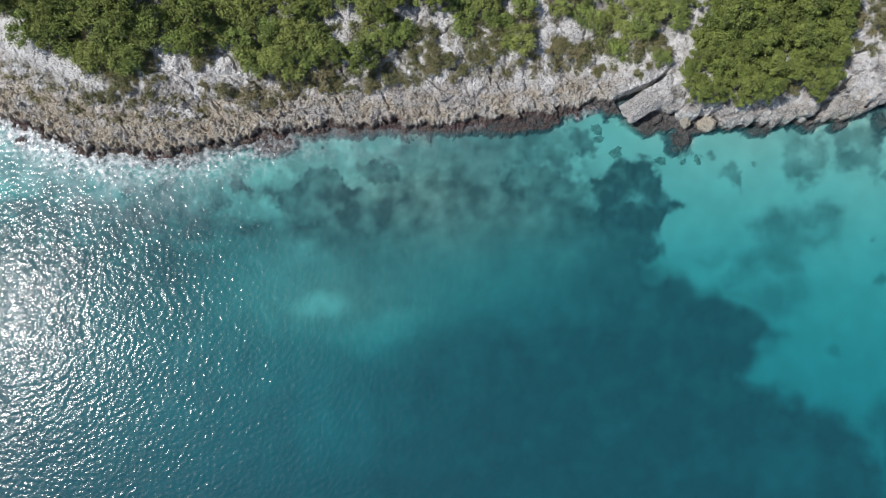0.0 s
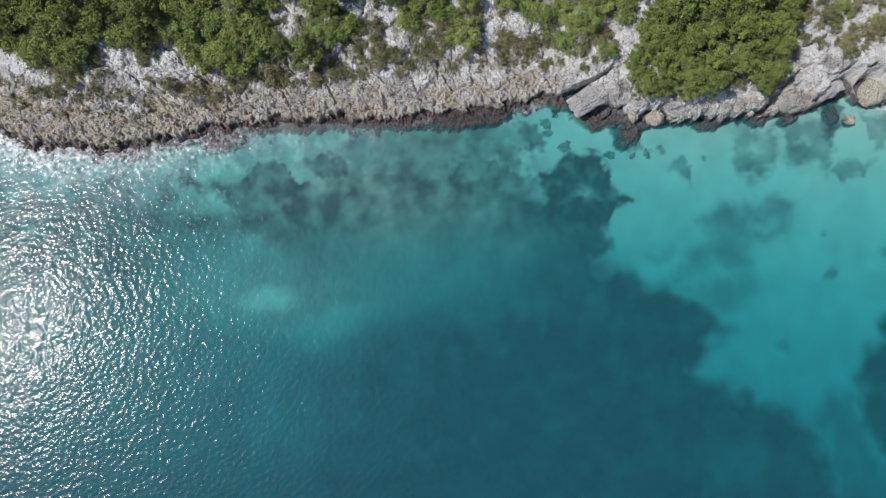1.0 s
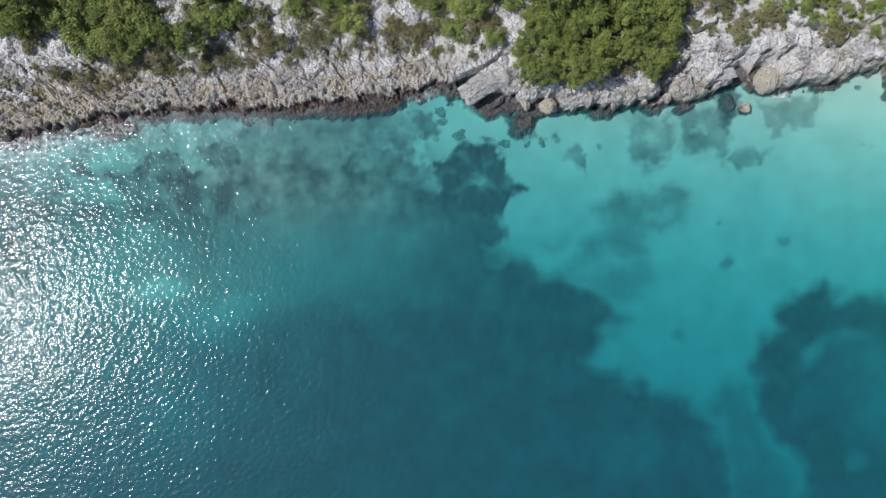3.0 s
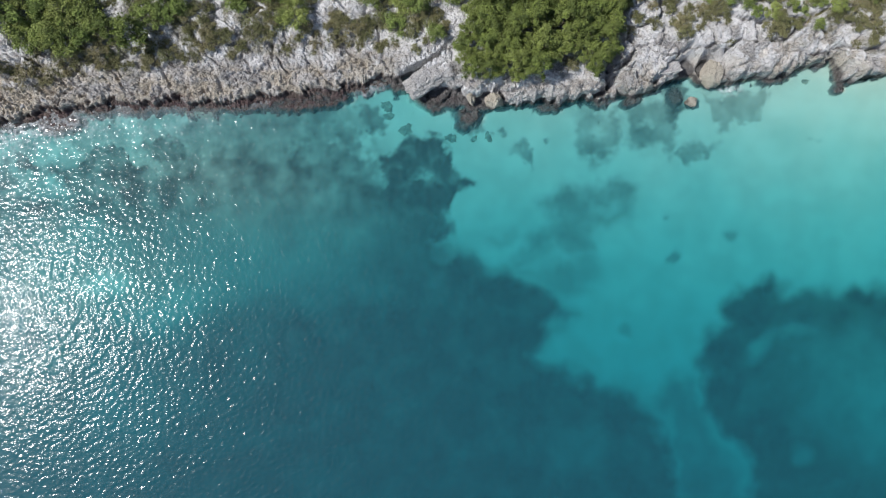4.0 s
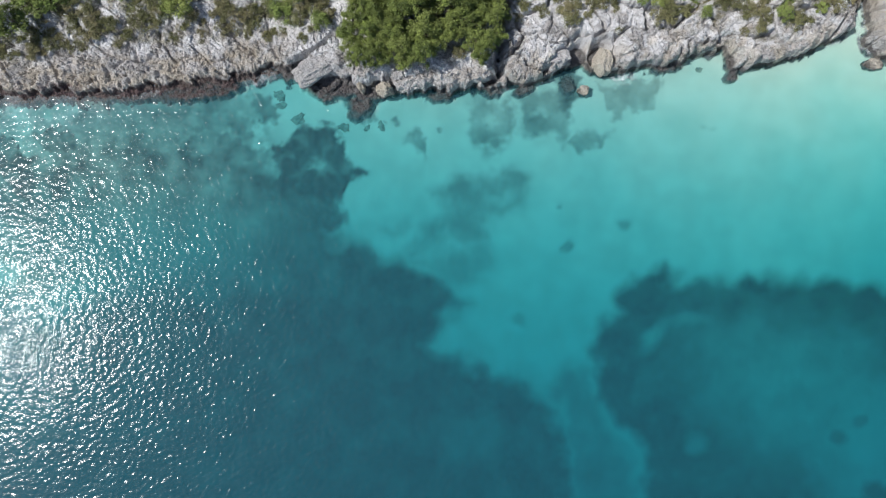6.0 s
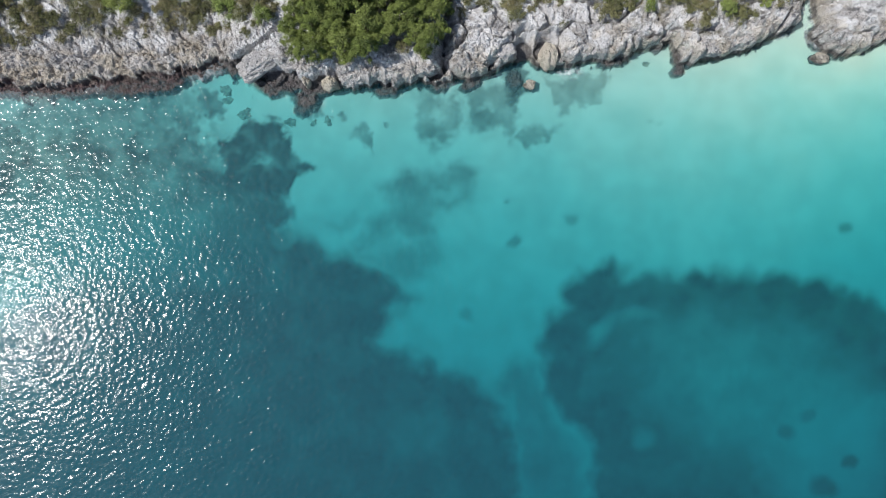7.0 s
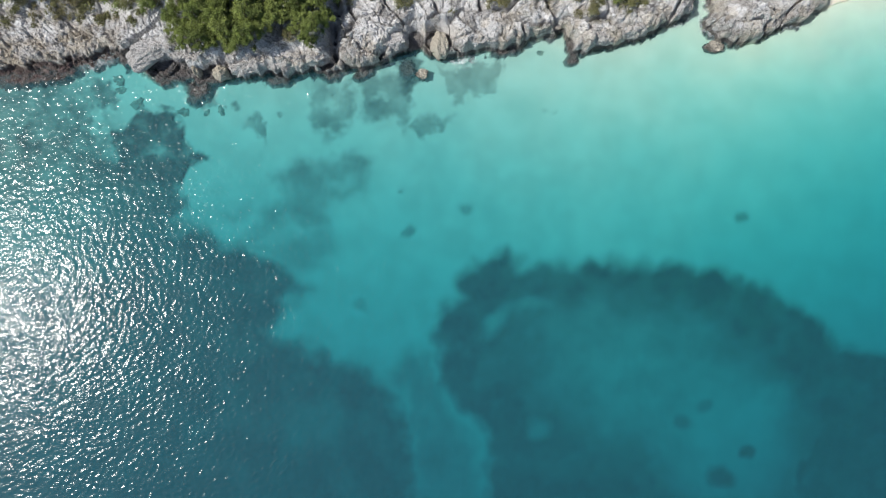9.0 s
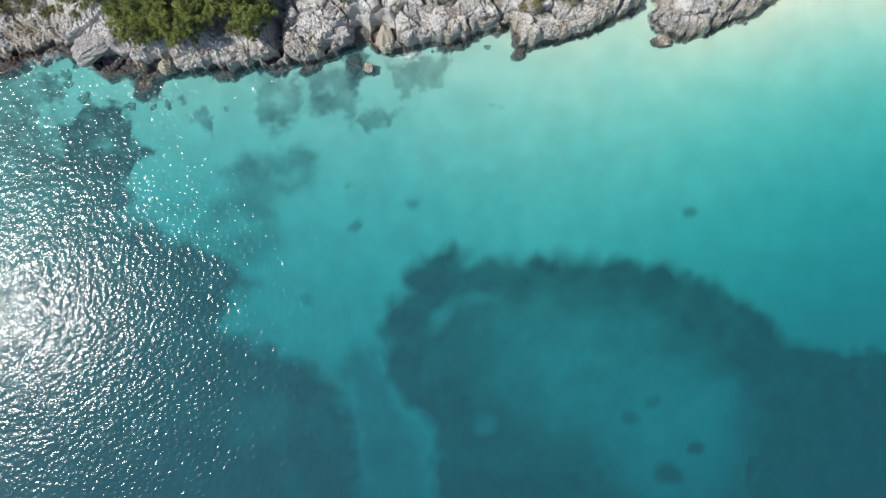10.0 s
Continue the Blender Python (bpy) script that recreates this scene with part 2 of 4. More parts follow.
SHOALS = [  # rock ledges awash: centre, half sizes, turn, height of the top, share of red weed on them
    (-19.4, 12.2, 2.6, 1.2, 0.15, 0.02, 1.0), (-6.4, 14.7, 2.2, 0.8, 0.05, 0.03, 1.0), (-11.0, 13.9, 2.6, 0.6, 0.1, 0.0, 0.9), (1.5, 14.6, 3.2, 0.6, 0.1, -0.05, 0.9),
    (7.4, 14.9, 3.4, 0.75, 0.12, 0.04, 0.9), (11.0, 15.5, 1.6, 0.7, 0.4, 0.06, 0.8),
    (22.3, 15.9, 2.7, 1.0, -0.1, 0.22, 0.2), (21.9, 14.9, 0.95, 0.55, -0.2, 0.05, 0.1), (25.8, 14.2, 1.35, 1.2, 0.5, 0.05, 0.1), (25.2, 13.2, 0.9, 0.8, 0.3, -0.35, 0.1),
    (34.4, 15.2, 1.5, 0.55, 0.1, -0.1, 0.1), (43.6, 16.2, 1.3, 0.6, 0.4, -0.05, 0.1), (48.4, 16.9, 0.9, 1.2, 0.1, -0.25, 0.1), (66.5, 18.4, 1.0, 0.6, 0.9, 0.1, 0.0), (59.2, 18.9, 1.8, 0.5, 0.2, 0.05, 0.2),
    (-47.3, 11.9, 0.8, 0.5, 0.2, 0.18, 0.0), (40.2, 15.9, 1.0, 0.6, 0.2, -0.1, 0.1)]


def shoals(x, y):
    """Height of the ledges awash, how much of the floor they cover, and their red weed."""
    wx, wy = x + 0.35 * fbm(x / 0.7, y / 0.7, 3, 33), y + 0.35 * fbm(x / 0.7, y / 0.7, 3, 34)
    top, cover, red = np.full(np.shape(x), -99.0), np.zeros(np.shape(x)), np.zeros(np.shape(x))
    lumps = 0.30 * fbm(x / 0.45, y / 0.45, 3, 35) - 0.12
    for cx, cy, hx, hy, turn, z, tint in SHOALS:
        c, q = math.cos(turn), math.sin(turn)
        u, v = (wx - cx) * c + (wy - cy) * q, -(wx - cx) * q + (wy - cy) * c
        r = np.hypot(u / hx, v / hy)
        top = np.maximum(top, z + lumps - 0.75 * np.maximum(r - 0.75, 0) / 0.35)
        on = 1 - step(0.8, 1.25, r)
        cover, red = np.maximum(cover, on), np.maximum(red, on * tint)
    return top, cover, red


def ledge(x, y):
    return 0.45 + 1.5 * step(0.0, 0.45, fbm(x / 4.5, y / 9.0, 2, 58))


SMOOTH = [p for p in SHORE if not 79.5 < p[0] < 81.25]


def sea_floor(x, y):
    near = np.mean([along(SMOOTH, x + k) for k in np.arange(-3, 3.1, 1.0)], axis=0) - y
    wide = np.mean([along(SMOOTH, x + k) for k in np.arange(-14, 14.1, 1.0)], axis=0) - y
    s = np.maximum(near + step(1.0, 9.0, wide) * (wide - near), 0)
    z = -(np.interp(x, [-60, 20, 36, 62, 90, 115], [1.05, 1.0, 0.8, 0.42, 0.25, 0.06]) + np.interp(x, [70, 100], [0.066, 0.092]) * s)
    z = z + 0.8 * np.exp(-((x + 2) / 20) ** 2 - ((y - 5) / 7) ** 2) + 0.9 * np.exp(-((x + 12) / 12) ** 2 - ((y + 6) / 5) ** 2)
    z = z + 0.10 * perlin(x / 5, y / 5, 31) + 0.025 * perlin(x / 1.4, y / 1.4, 32)
    # a ledge of rock awash along the low shore
    z = z + (1 - step(9, 13, x)) * np.maximum(-0.2 - seaward(x, y) / ledge(x, y) - z, 0)
    z = np.maximum(z, -9 - 0.02 * np.minimum(s, 400))
    return np.maximum(z, shoals(x, y)[0])


def land(x, y):
    """Height of the limestone inland, and its crack pattern."""
    d = np.maximum(-seaward(x, y), 0)
    wx = x + 0.25 * perlin(x * 1.5, y * 1.5, 41)
    wy = y + 0.25 * perlin(x * 1.5, y * 1.5, 42)
    lip = d + 0.5 * perlin(x / 1.1, y / 2.0, 36) * step(0.2, 0.8, d)
    low = np.interp(lip, [0, 0.2, 0.65, 0.9, 2.2, 5.0, 8.0, 30, 3000], [-0.3, 0.10, 0.32, 1.1, 1.6, 2.1, 3.3, 5.5, 40])
    shelved = np.interp(lip, [0, 0.3, 1.3, 1.6, 2.4, 4.5, 8.0, 30, 3000], [-0.3, 0.12, 0.28, 2.0, 2.8, 3.6, 3.9, 5.5, 40])
    high = np.interp(lip, [0, 0.25, 0.8, 2.0, 4.5, 8.0, 30, 3000], [-0.3, 1.7, 2.4, 3.0, 3.6, 3.9, 5.5, 40])
    fade = 1 - step(13, 22, d)
    right = step(15.5, 20.5, x)
    shelved = shelved + (high - shelved) * step(28, 33, x)
    h = low * (1 - right) + shelved * right
    # pitted, fluted shore rock
    wx, wy = wx + 0.35 * perlin(x * 0.9, y * 0.9, 39), wy + 0.35 * perlin(x * 0.9, y * 0.9, 40)
    f1, f2, _ = cells(wx / 0.95, wy / 1.05, 43)
    g1, g2, _ = cells(wx / 0.42, wy / 0.5, 47)
    flat = 1 - 0.6 * step(38, 43, x)
    rough = flat * step(0, 0.4, d) * (1 - 0.5 * step(4.5, 8, d)) * fade
    near = np.exp(-((d - 1.0) / 1.6) ** 2) * (1 - right)
    shelf = step(-22, -4, x) * (1 - right)
    pits = -(0.16 + 0.34 * near) * np.exp(-(f1 / 0.24) ** 2) - (0.17 - 0.05 * shelf) * np.exp(-(g1 / 0.32) ** 2)
    h = h + rough * (pits * (1 - 0.55 * right) + (0.24 + 0.22 * near) * fbm(x / 1.5, y / 1.2, 5, 45, 0.62))
    h = h + 0.10 * fbm(wx / 0.5, wy / 0.42, 2, 38) * right * step(0.6, 1.2, d) * fade
    h = h + 0.45 * fbm(x / 6.0, y / 4.0, 3, 48) * step(0.5, 3, d) * fade
    ridge = np.clip(1 - np.abs(perlin(wx / 0.85 + 0.3 * wy, wy / 0.6, 37)) * 5, 0, 1) ** 2
    h = h - 0.30 * flat * ridge * step(0.5, 1.0, d) * (1 - 0.5 * step(6, 9, d)) * (0.55 + 0.45 * right) * fade
    # joints that split the cliff into blocks
    cx, cy = x + 0.8 * fbm(x / 2.5, y / 2.5, 3, 50), y + 0.8 * fbm(x / 2.5, y / 2.5, 3, 51)
    k1, k2, tag = cells(cx / 4.4 + 0.15 * cy, cy / 2.7, 52)
    m1, m2, mtag = cells(cx / 1.3, cy / 0.9 + 0.2 * cx, 53)
    joint = np.exp(-((k2 - k1) / 0.065) ** 2)
    hair = np.exp(-((m2 - m1) / 0.07) ** 2)
    east = step(38, 43, x) * step(0.0, 0.3, d) * fade
    west = step(-60, -20, x) * (1 - step(16, 20, x)) * step(1.2, 2.6, d) * 0.6 * fade
    h = h - (1.5 * joint + 0.42 * hair) * east - (0.8 * joint + 0.3 * hair) * west + (0.8 * (tag - 0.5) + 0.26 * (mtag - 0.5)) * east
    # the long open fissure beside the pale slab
    fx, fy = (x - 20.95) * 0.838 + (y - 18.95) * 0.546, -(x - 20.95) * 0.546 + (y - 18.95) * 0.838
    gape = 0.18 + 0.17 * np.maximum(-fx, 0)
    h = h - 3.4 * (1 - step(0.7, 1.3, np.abs(fy + 0.12 * np.sin(fx * 1.3) + 0.1 * perlin(x * 1.7, y * 1.7, 57)) / gape)) * (1 - step(2.3, 2.9, np.abs(fx)))
    # a ravine at the end of the dense clump
    h = h - 2.4 * np.exp(-((x - 40.8 + 0.4 * perlin(x / 2, y / 2, 59)) / 0.65) ** 2) * step(16.2, 17.2, y) * (1 - step(24, 27, y))
    notch = 1 - step(0.5, 1.1, np.hypot((x - 49.3) / 1.4, (y - 19.7) / 1.6))
    for nx, ny, ax, ay in ((51.6, 19.6, 1.9, 1.7), (39.7, 16.7, 1.1, 0.7), (22.7, 16.4, 2.1, 0.9), (66.0, 19.5, 0.7, 0.9)):
        notch = np.maximum(notch, 1 - step(0.5, 1.1, np.hypot((x - nx) / ax, (y - ny) / ay)))
    h = h - notch * np.maximum(h - 0.2, 0)
    h = h * (1 - beach(x)) + beach(x) * (0.04 * d + 0.02 * perlin(x, y, 61))
    return h, np.clip(joint * east + 0.6 * hair * east, 0, 1)


def ground_height(x, y):
    s = seaward(x, y)
    h, _ = land(x, y)
    return np.where(s > 0, sea_floor(x, y), np.maximum(h, -0.35))


# ---- materials ----
def material(name, rough=0.8):
    m = bpy.data.materials.new(name)
    m.use_nodes = True
    b = m.node_tree.nodes["Principled BSDF"]
    b.inputs["Roughness"].default_value = rough
    b.inputs["Specular IOR Level"].default_value = 0.25
    return m, m.node_tree, b


def node(tree, kind, inputs=()):
    n = tree.nodes.new(kind)
    for k, v in dict(inputs).items():
        if isinstance(v, bpy.types.NodeSocket):
            tree.links.new(v, n.inputs[k])
        else:
            n.inputs[k].default_value = v
    return n


def math_node(tree, op, a, b=0.0, clamp=False):
    n = tree.nodes.new("ShaderNodeMath")
    n.operation, n.use_clamp = op, clamp
    for slot, v in ((n.inputs[0], a), (n.inputs[1], b)):
        if isinstance(v, bpy.types.NodeSocket):
            tree.links.new(v, slot)
        else:
            slot.default_value = v
    return n.outputs[0]


def blend(tree, fac, a, b):
    n = tree.nodes.new("ShaderNodeMix")
    n.data_type = "RGBA"
    for slot, v in ((n.inputs["Factor"], fac), (n.inputs[6], a), (n.inputs[7], b)):
        if isinstance(v, bpy.types.NodeSocket):
            tree.links.new(v, slot)
        else:
            slot.default_value = v if not isinstance(v, tuple) or len(v) == 4 else (*v, 1)
    return n.outputs[2]


def grain(tree, scale, detail=4.0, rough=0.6, where=None, low=0.35, high=0.65):
    """Noise stretched to 0..1."""
    if where is None:
        where = node(tree, "ShaderNodeNewGeometry").outputs["Position"]
    n = node(tree, "ShaderNodeTexNoise", {"Vector": where, "Scale": scale, "Detail": detail, "Roughness": rough})
    return node(tree, "ShaderNodeMapRange", {0: n.outputs["Fac"], 1: low, 2: high}).outputs[0]


def attribute(tree, name):
    n = tree.nodes.new("ShaderNodeAttribute")
    n.attribute_name = name
    return n.outputs["Fac"]


def cracks(t):
    """Fine joints in the limestone, 1 along a joint: long ones and short ones between them."""
    pos = node(t, "ShaderNodeNewGeometry").outputs["Position"]
    bend = node(t, "ShaderNodeTexNoise", {"Vector": pos, "Scale": 0.9, "Detail": 3.0}).outputs["Color"]
    bent = node(t, "ShaderNodeVectorMath", {0: pos, 1: bend}).outputs[0]
    bent = node(t, "ShaderNodeMapping", {"Vector": bent, "Rotation": (0, 0, radians(18)), "Scale": (0.7, 1.25, 0.6)}).outputs[0]
    out = None
    for scale, width, share in ((0.85, 0.045, 1.0), (2.3, 0.06, 0.6)):
        n = node(t, "ShaderNodeTexVoronoi", {"Vector": bent, "Scale": scale})
        n.feature = "DISTANCE_TO_EDGE"
        line = math_node(t, "MULTIPLY", node(t, "ShaderNodeMapRange", {0: n.outputs["Distance"], 1: width, 2: width * 0.25}).outputs[0], share)
        out = line if out is None else math_node(t, "MAXIMUM", out, line)
    return math_node(t, "MULTIPLY", out, grain(t, 0.5, 3, 0.6, pos, 0.42, 0.58))


def rock_relief(t):
    """Height of the fine, sharp-edged karst relief: pits in pits."""
    pos = node(t, "ShaderNodeNewGeometry").outputs["Position"]
    bent = node(t, "ShaderNodeVectorMath", {0: pos, 1: node(t, "ShaderNodeTexNoise", {"Vector": pos, "Scale": 1.6, "Detail": 2.0}).outputs["Color"]}).outputs[0]
    big = node(t, "ShaderNodeTexVoronoi", {"Vector": bent, "Scale": 2.6}).outputs["Distance"]
    small = node(t, "ShaderNodeTexVoronoi", {"Vector": bent, "Scale": 8.5}).outputs["Distance"]
    h = math_node(t, "ADD", math_node(t, "MULTIPLY", big, 1.1), math_node(t, "MULTIPLY", small, 0.85))
    h = math_node(t, "ADD", h, math_node(t, "MULTIPLY", grain(t, 5.0, 6, 0.75, pos), 0.75))
    return math_node(t, "SUBTRACT", h, math_node(t, "MULTIPLY", cracks(t), 0.9))


def rock_colour(t, tint=0.0):
    """Grey-brown weathered limestone with tan and pale stretches, lichen and dark pits."""
    pos = node(t, "ShaderNodeNewGeometry").outputs["Position"]
    broad = grain(t, 0.22, 3, 0.55, pos, 0.38, 0.62)
    fine = grain(t, 2.4, 6, 0.7, pos, 0.40, 0.66)
    speck = grain(t, 6.0, 4, 0.7, pos, 0.50, 0.68)
    c = blend(t, broad, (0.66, 0.625, 0.605), (0.75, 0.68, 0.605))
    c = blend(t, math_node(t, "MULTIPLY", fine, 0.75), c, (0.84, 0.82, 0.81))
    c = blend(t, math_node(t, "MULTIPLY", speck, 0.30), c, (0.17, 0.155, 0.15))
    c = blend(t, math_node(t, "MULTIPLY", cracks(t), 0.65), c, (0.11, 0.10, 0.095))
    # bleached flakes
    flake = math_node(t, "MULTIPLY", grain(t, 1.5, 6, 0.7, pos, 0.57, 0.62), 0.9)
    return blend(t, flake, c, (0.92, 0.91, 0.90))


def wet_band(t, c, top=0.75, dark=(0.062, 0.040, 0.036), light=(0.17, 0.115, 0.10)):
    """The brown tide mark with weed on rock close to the water."""
    pos = node(t, "ShaderNodeNewGeometry").outputs["Position"]
    z = node(t, "ShaderNodeSeparateXYZ", {0: pos}).outputs["Z"]
    z = math_node(t, "SUBTRACT", z, math_node(t, "MULTIPLY", grain(t, 0.9, 3, 0.6, pos), 0.5))
    band = node(t, "ShaderNodeMapRange", {0: z, 1: top - 0.1, 2: top - 0.55}).outputs[0]
    band = math_node(t, "MULTIPLY", band, node(t, "ShaderNodeMapRange", {0: z, 1: -2.2, 2: -1.2}).outputs[0])
    brown = node(t, "ShaderNodeMapRange", {0: node(t, "ShaderNodeSeparateXYZ", {0: pos}).outputs["X"], 1: 18.0, 2: 14.0}).outputs[0]
    wet = blend(t, grain(t, 2.5, 3, 0.6, pos), blend(t, brown, (0.050, 0.046, 0.045), dark), blend(t, brown, (0.16, 0.15, 0.148), light))
    return blend(t, math_node(t, "MULTIPLY", band, 0.86), c, wet), band


def make_rock(name, pale=0.0, tan=0.0, tide=0.75):
    m, t, b = material(name, 0.9)
    c = rock_colour(t)
    if tan:
        c = blend(t, tan, c, (0.84, 0.75, 0.58))
    if pale:
        c = blend(t, math_node(t, "MULTIPLY", grain(t, 0.8, 4, 0.6), pale), c, (0.78, 0.75, 0.72))
    c, band = wet_band(t, c, tide, (0.045, 0.043, 0.043), (0.09, 0.085, 0.084))
    t.links.new(c, b.inputs["Base Color"])
    h = rock_relief(t)
    t.links.new(node(t, "ShaderNodeBump", {"Height": h, "Strength": 1.0, "Distance": 0.24}).outputs[0], b.inputs["Normal"])
    return m


def make_drowned():
    m, t, b = material("weedy stone", 0.9)
    t.links.new(blend(t, grain(t, 2.0, 4), (0.15, 0.155, 0.13), (0.33, 0.315, 0.26)), b.inputs["Base Color"])
    return m


GROUND_STONE = make_drowned()
ROCK = make_rock("limestone", pale=0.6)
ROCK_PALE = make_rock("pale limestone", pale=0.9)
ROCK_TAN = make_rock("tan limestone", pale=0.2, tan=0.72, tide=0.3)


def make_ground():
    m, t, b = material("shore ground", 0.9)
    pos = node(t, "ShaderNodeNewGeometry").outputs["Position"]
    # sand with soft ripples of tone
    sand = blend(t, grain(t, 0.35, 3, 0.5, pos), (0.51, 0.475, 0.41), (0.585, 0.55, 0.48))
    east = node(t, "ShaderNodeMapRange", {0: node(t, "ShaderNodeSeparateXYZ", {0: pos}).outputs["X"], 1: 52.0, 2: 88.0}).outputs[0]
    sand = blend(t, east, sand, blend(t, grain(t, 0.35, 3, 0.5, pos), (0.60, 0.565, 0.46), (0.66, 0.625, 0.515)))
    # weed: dark, clumped, letting sand through where it stands thin
    clump = grain(t, 0.33, 4, 0.55, pos, 0.32, 0.68)
    fine = grain(t, 2.2, 4, 0.65, pos, 0.3, 0.7)
    green = blend(t, clump, (0.034, 0.036, 0.037), (0.082, 0.083, 0.077))
    green = blend(t, math_node(t, "MULTIPLY", fine, 0.45), green, (0.145, 0.140, 0.128))
    green = blend(t, math_node(t, "MULTIPLY", east, 0.7), green, blend(t, clump, (0.036, 0.064, 0.032), (0.085, 0.14, 0.07)))
    dens = attribute(t, "weed")
    spread = math_node(t, "MULTIPLY", math_node(t, "MULTIPLY", dens, math_node(t, "SUBTRACT", 1.0, dens)), 0.8)
    cover = math_node(t, "ADD", dens, math_node(t, "MULTIPLY", spread, math_node(t, "SUBTRACT", clump, 0.5)), clamp=True)
    floor = blend(t, cover, sand, green)
    # limestone
    rock = rock_colour(t)
    rock = blend(t, math_node(t, "MULTIPLY", attribute(t, "pale"), 0.95), rock, blend(t, fine, (0.80, 0.785, 0.775), (0.95, 0.94, 0.93)))
    rock = blend(t, math_node(t, "MULTIPLY", attribute(t, "tan"), 0.8), rock, blend(t, fine, (0.56, 0.46, 0.33), (0.84, 0.74, 0.58)))
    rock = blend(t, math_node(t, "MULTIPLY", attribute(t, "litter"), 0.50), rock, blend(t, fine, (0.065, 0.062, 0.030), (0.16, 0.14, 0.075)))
    rock = blend(t, math_node(t, "MULTIPLY", attribute(t, "turf"), grain(t, 2.6, 5, 0.7, pos, 0.38, 0.55)), rock, blend(t, fine, (0.12, 0.115, 0.040), (0.33, 0.30, 0.13)))
    rock, band = wet_band(t, rock)
    red = math_node(t, "MULTIPLY", attribute(t, "red"), grain(t, 1.8, 4, 0.65, pos, 0.36, 0.60), clamp=True)
    rock = blend(t, math_node(t, "MULTIPLY", red, 0.75), rock, blend(t, fine, (0.085, 0.042, 0.045), (0.24, 0.15, 0.16)))
    c = blend(t, attribute(t, "rock"), floor, rock)
    t.links.new(c, b.inputs["Base Color"])
    h = rock_relief(t)
    h = math_node(t, "MULTIPLY", h, math_node(t, "MULTIPLY", attribute(t, "rock"), math_node(t, "SUBTRACT", 1.0, math_node(t, "MULTIPLY", attribute(t, "pale"), 0.45))))
    t.links.new(node(t, "ShaderNodeBump", {"Height": h, "Strength": 1.0, "Distance": 0.24}).outputs[0], b.inputs["Normal"])
    return m


GROUND = make_ground()


def make_water():
    """Clear sea: what is below shows through, dimmed by the depth of water over it; light scattered back; gloss by Fresnel on ripples."""
    m = bpy.data.materials.new("sea water")
    m.use_nodes = True
    t = m.node_tree
    t.nodes.remove(t.nodes["Principled BSDF"])
    pos = node(t, "ShaderNodeNewGeometry").outputs["Position"]
    d = attribute(t, "depth")
    passed = [math_node(t, "POWER", math.exp(-k), d) for k in WATER_K]
    clear = node(t, "ShaderNodeCombineColor", dict(enumerate(passed))).outputs[0]
    gone = math_node(t, "SUBTRACT", 1.0, math_node(t, "POWER", math.exp(-WATER_MURK), d))
    back = blend(t, gone, (0, 0, 0), WATER_BACK)
    low = node(t, "ShaderNodeMapping", {"Vector": pos, "Rotation": (0, 0, radians(-28)), "Scale": (0.75, 1.25, 1)}).outputs[0]
    ripple = node(t, "ShaderNodeTexNoise", {"Vector": low, "Scale": 5.5, "Detail": 1.0, "Roughness": 0.5}).outputs["Fac"]
    bump = node(t, "ShaderNodeBump", {"Height": ripple, "Strength": 1.0, "Distance": WATER_RIPPLE}).outputs[0]
    g1 = node(t, "ShaderNodeBsdfGlossy", {"Roughness": 0.115, "Normal": bump})
    broad = node(t, "ShaderNodeMapRange", {0: node(t, "ShaderNodeSeparateXYZ", {0: pos}).outputs["X"], 1: -40.0, 2: 40.0, 3: 0.43, 4: 0.68}).outputs[0]
    g2 = node(t, "ShaderNodeBsdfGlossy", {"Roughness": broad, "Normal": bump})
    gloss = node(t, "ShaderNodeMixShader", {0: 0.44, 1: g1.outputs[0], 2: g2.outputs[0]})
    # lacy white: foam, and nearshore sun glints painted as white
    lace = node(t, "ShaderNodeTexNoise", {"Vector": pos, "Scale": 1.7, "Detail": 6.0, "Roughness": 0.7}).outputs["Fac"]
    whiten = math_node(t, "MULTIPLY", node(t, "ShaderNodeMapRange", {0: lace, 1: 0.43, 2: 0.64}).outputs[0], attribute(t, "foam_glint"), clamp=True)
    calm = node(t, "ShaderNodeCombineXYZ", {0: 0.0, 1: 0.0, 2: 1.0}).outputs[0]
    body = node(t, "ShaderNodeAddShader", {0: node(t, "ShaderNodeBsdfTransparent", {"Color": clear}).outputs[0],
                                          1: node(t, "ShaderNodeBsdfDiffuse", {"Color": back, "Normal": calm}).outputs[0]})
    fres = node(t, "ShaderNodeFresnel", {"IOR": 1.318, "Normal": bump})
    white = node(t, "ShaderNodeBsdfDiffuse", {"Color": (0.78, 0.81, 0.82, 1)})
    # diffuse white standing in for glint haze over the water
    pale_haze = node(t, "ShaderNodeBsdfDiffuse", {"Color": (0.62, 0.70, 0.72, 1)})
    cloud = math_node(t, "MULTIPLY", attribute(t, "pale_haze"), grain(t, 0.45, 4, 0.6, pos, 0.30, 0.70))
    body = node(t, "ShaderNodeMixShader", {0: cloud, 1: body.outputs[0], 2: pale_haze.outputs[0]})
    body = node(t, "ShaderNodeMixShader", {0: whiten, 1: body.outputs[0], 2: white.outputs[0]})
    mix = node(t, "ShaderNodeMixShader", {0: fres.outputs[0], 1: body.outputs[0], 2: gloss.outputs[0]})
    t.links.new(mix.outputs[0], t.nodes["Material Output"].inputs["Surface"])
    return m


WATER_K = (0.90, 0.272, 0.228)
WATER_MURK, WATER_BACK = 0.6, (0.006, 0.057, 0.077)
WATER_RIPPLE, WAVE = 0.022, 1.2
WATER = make_water()


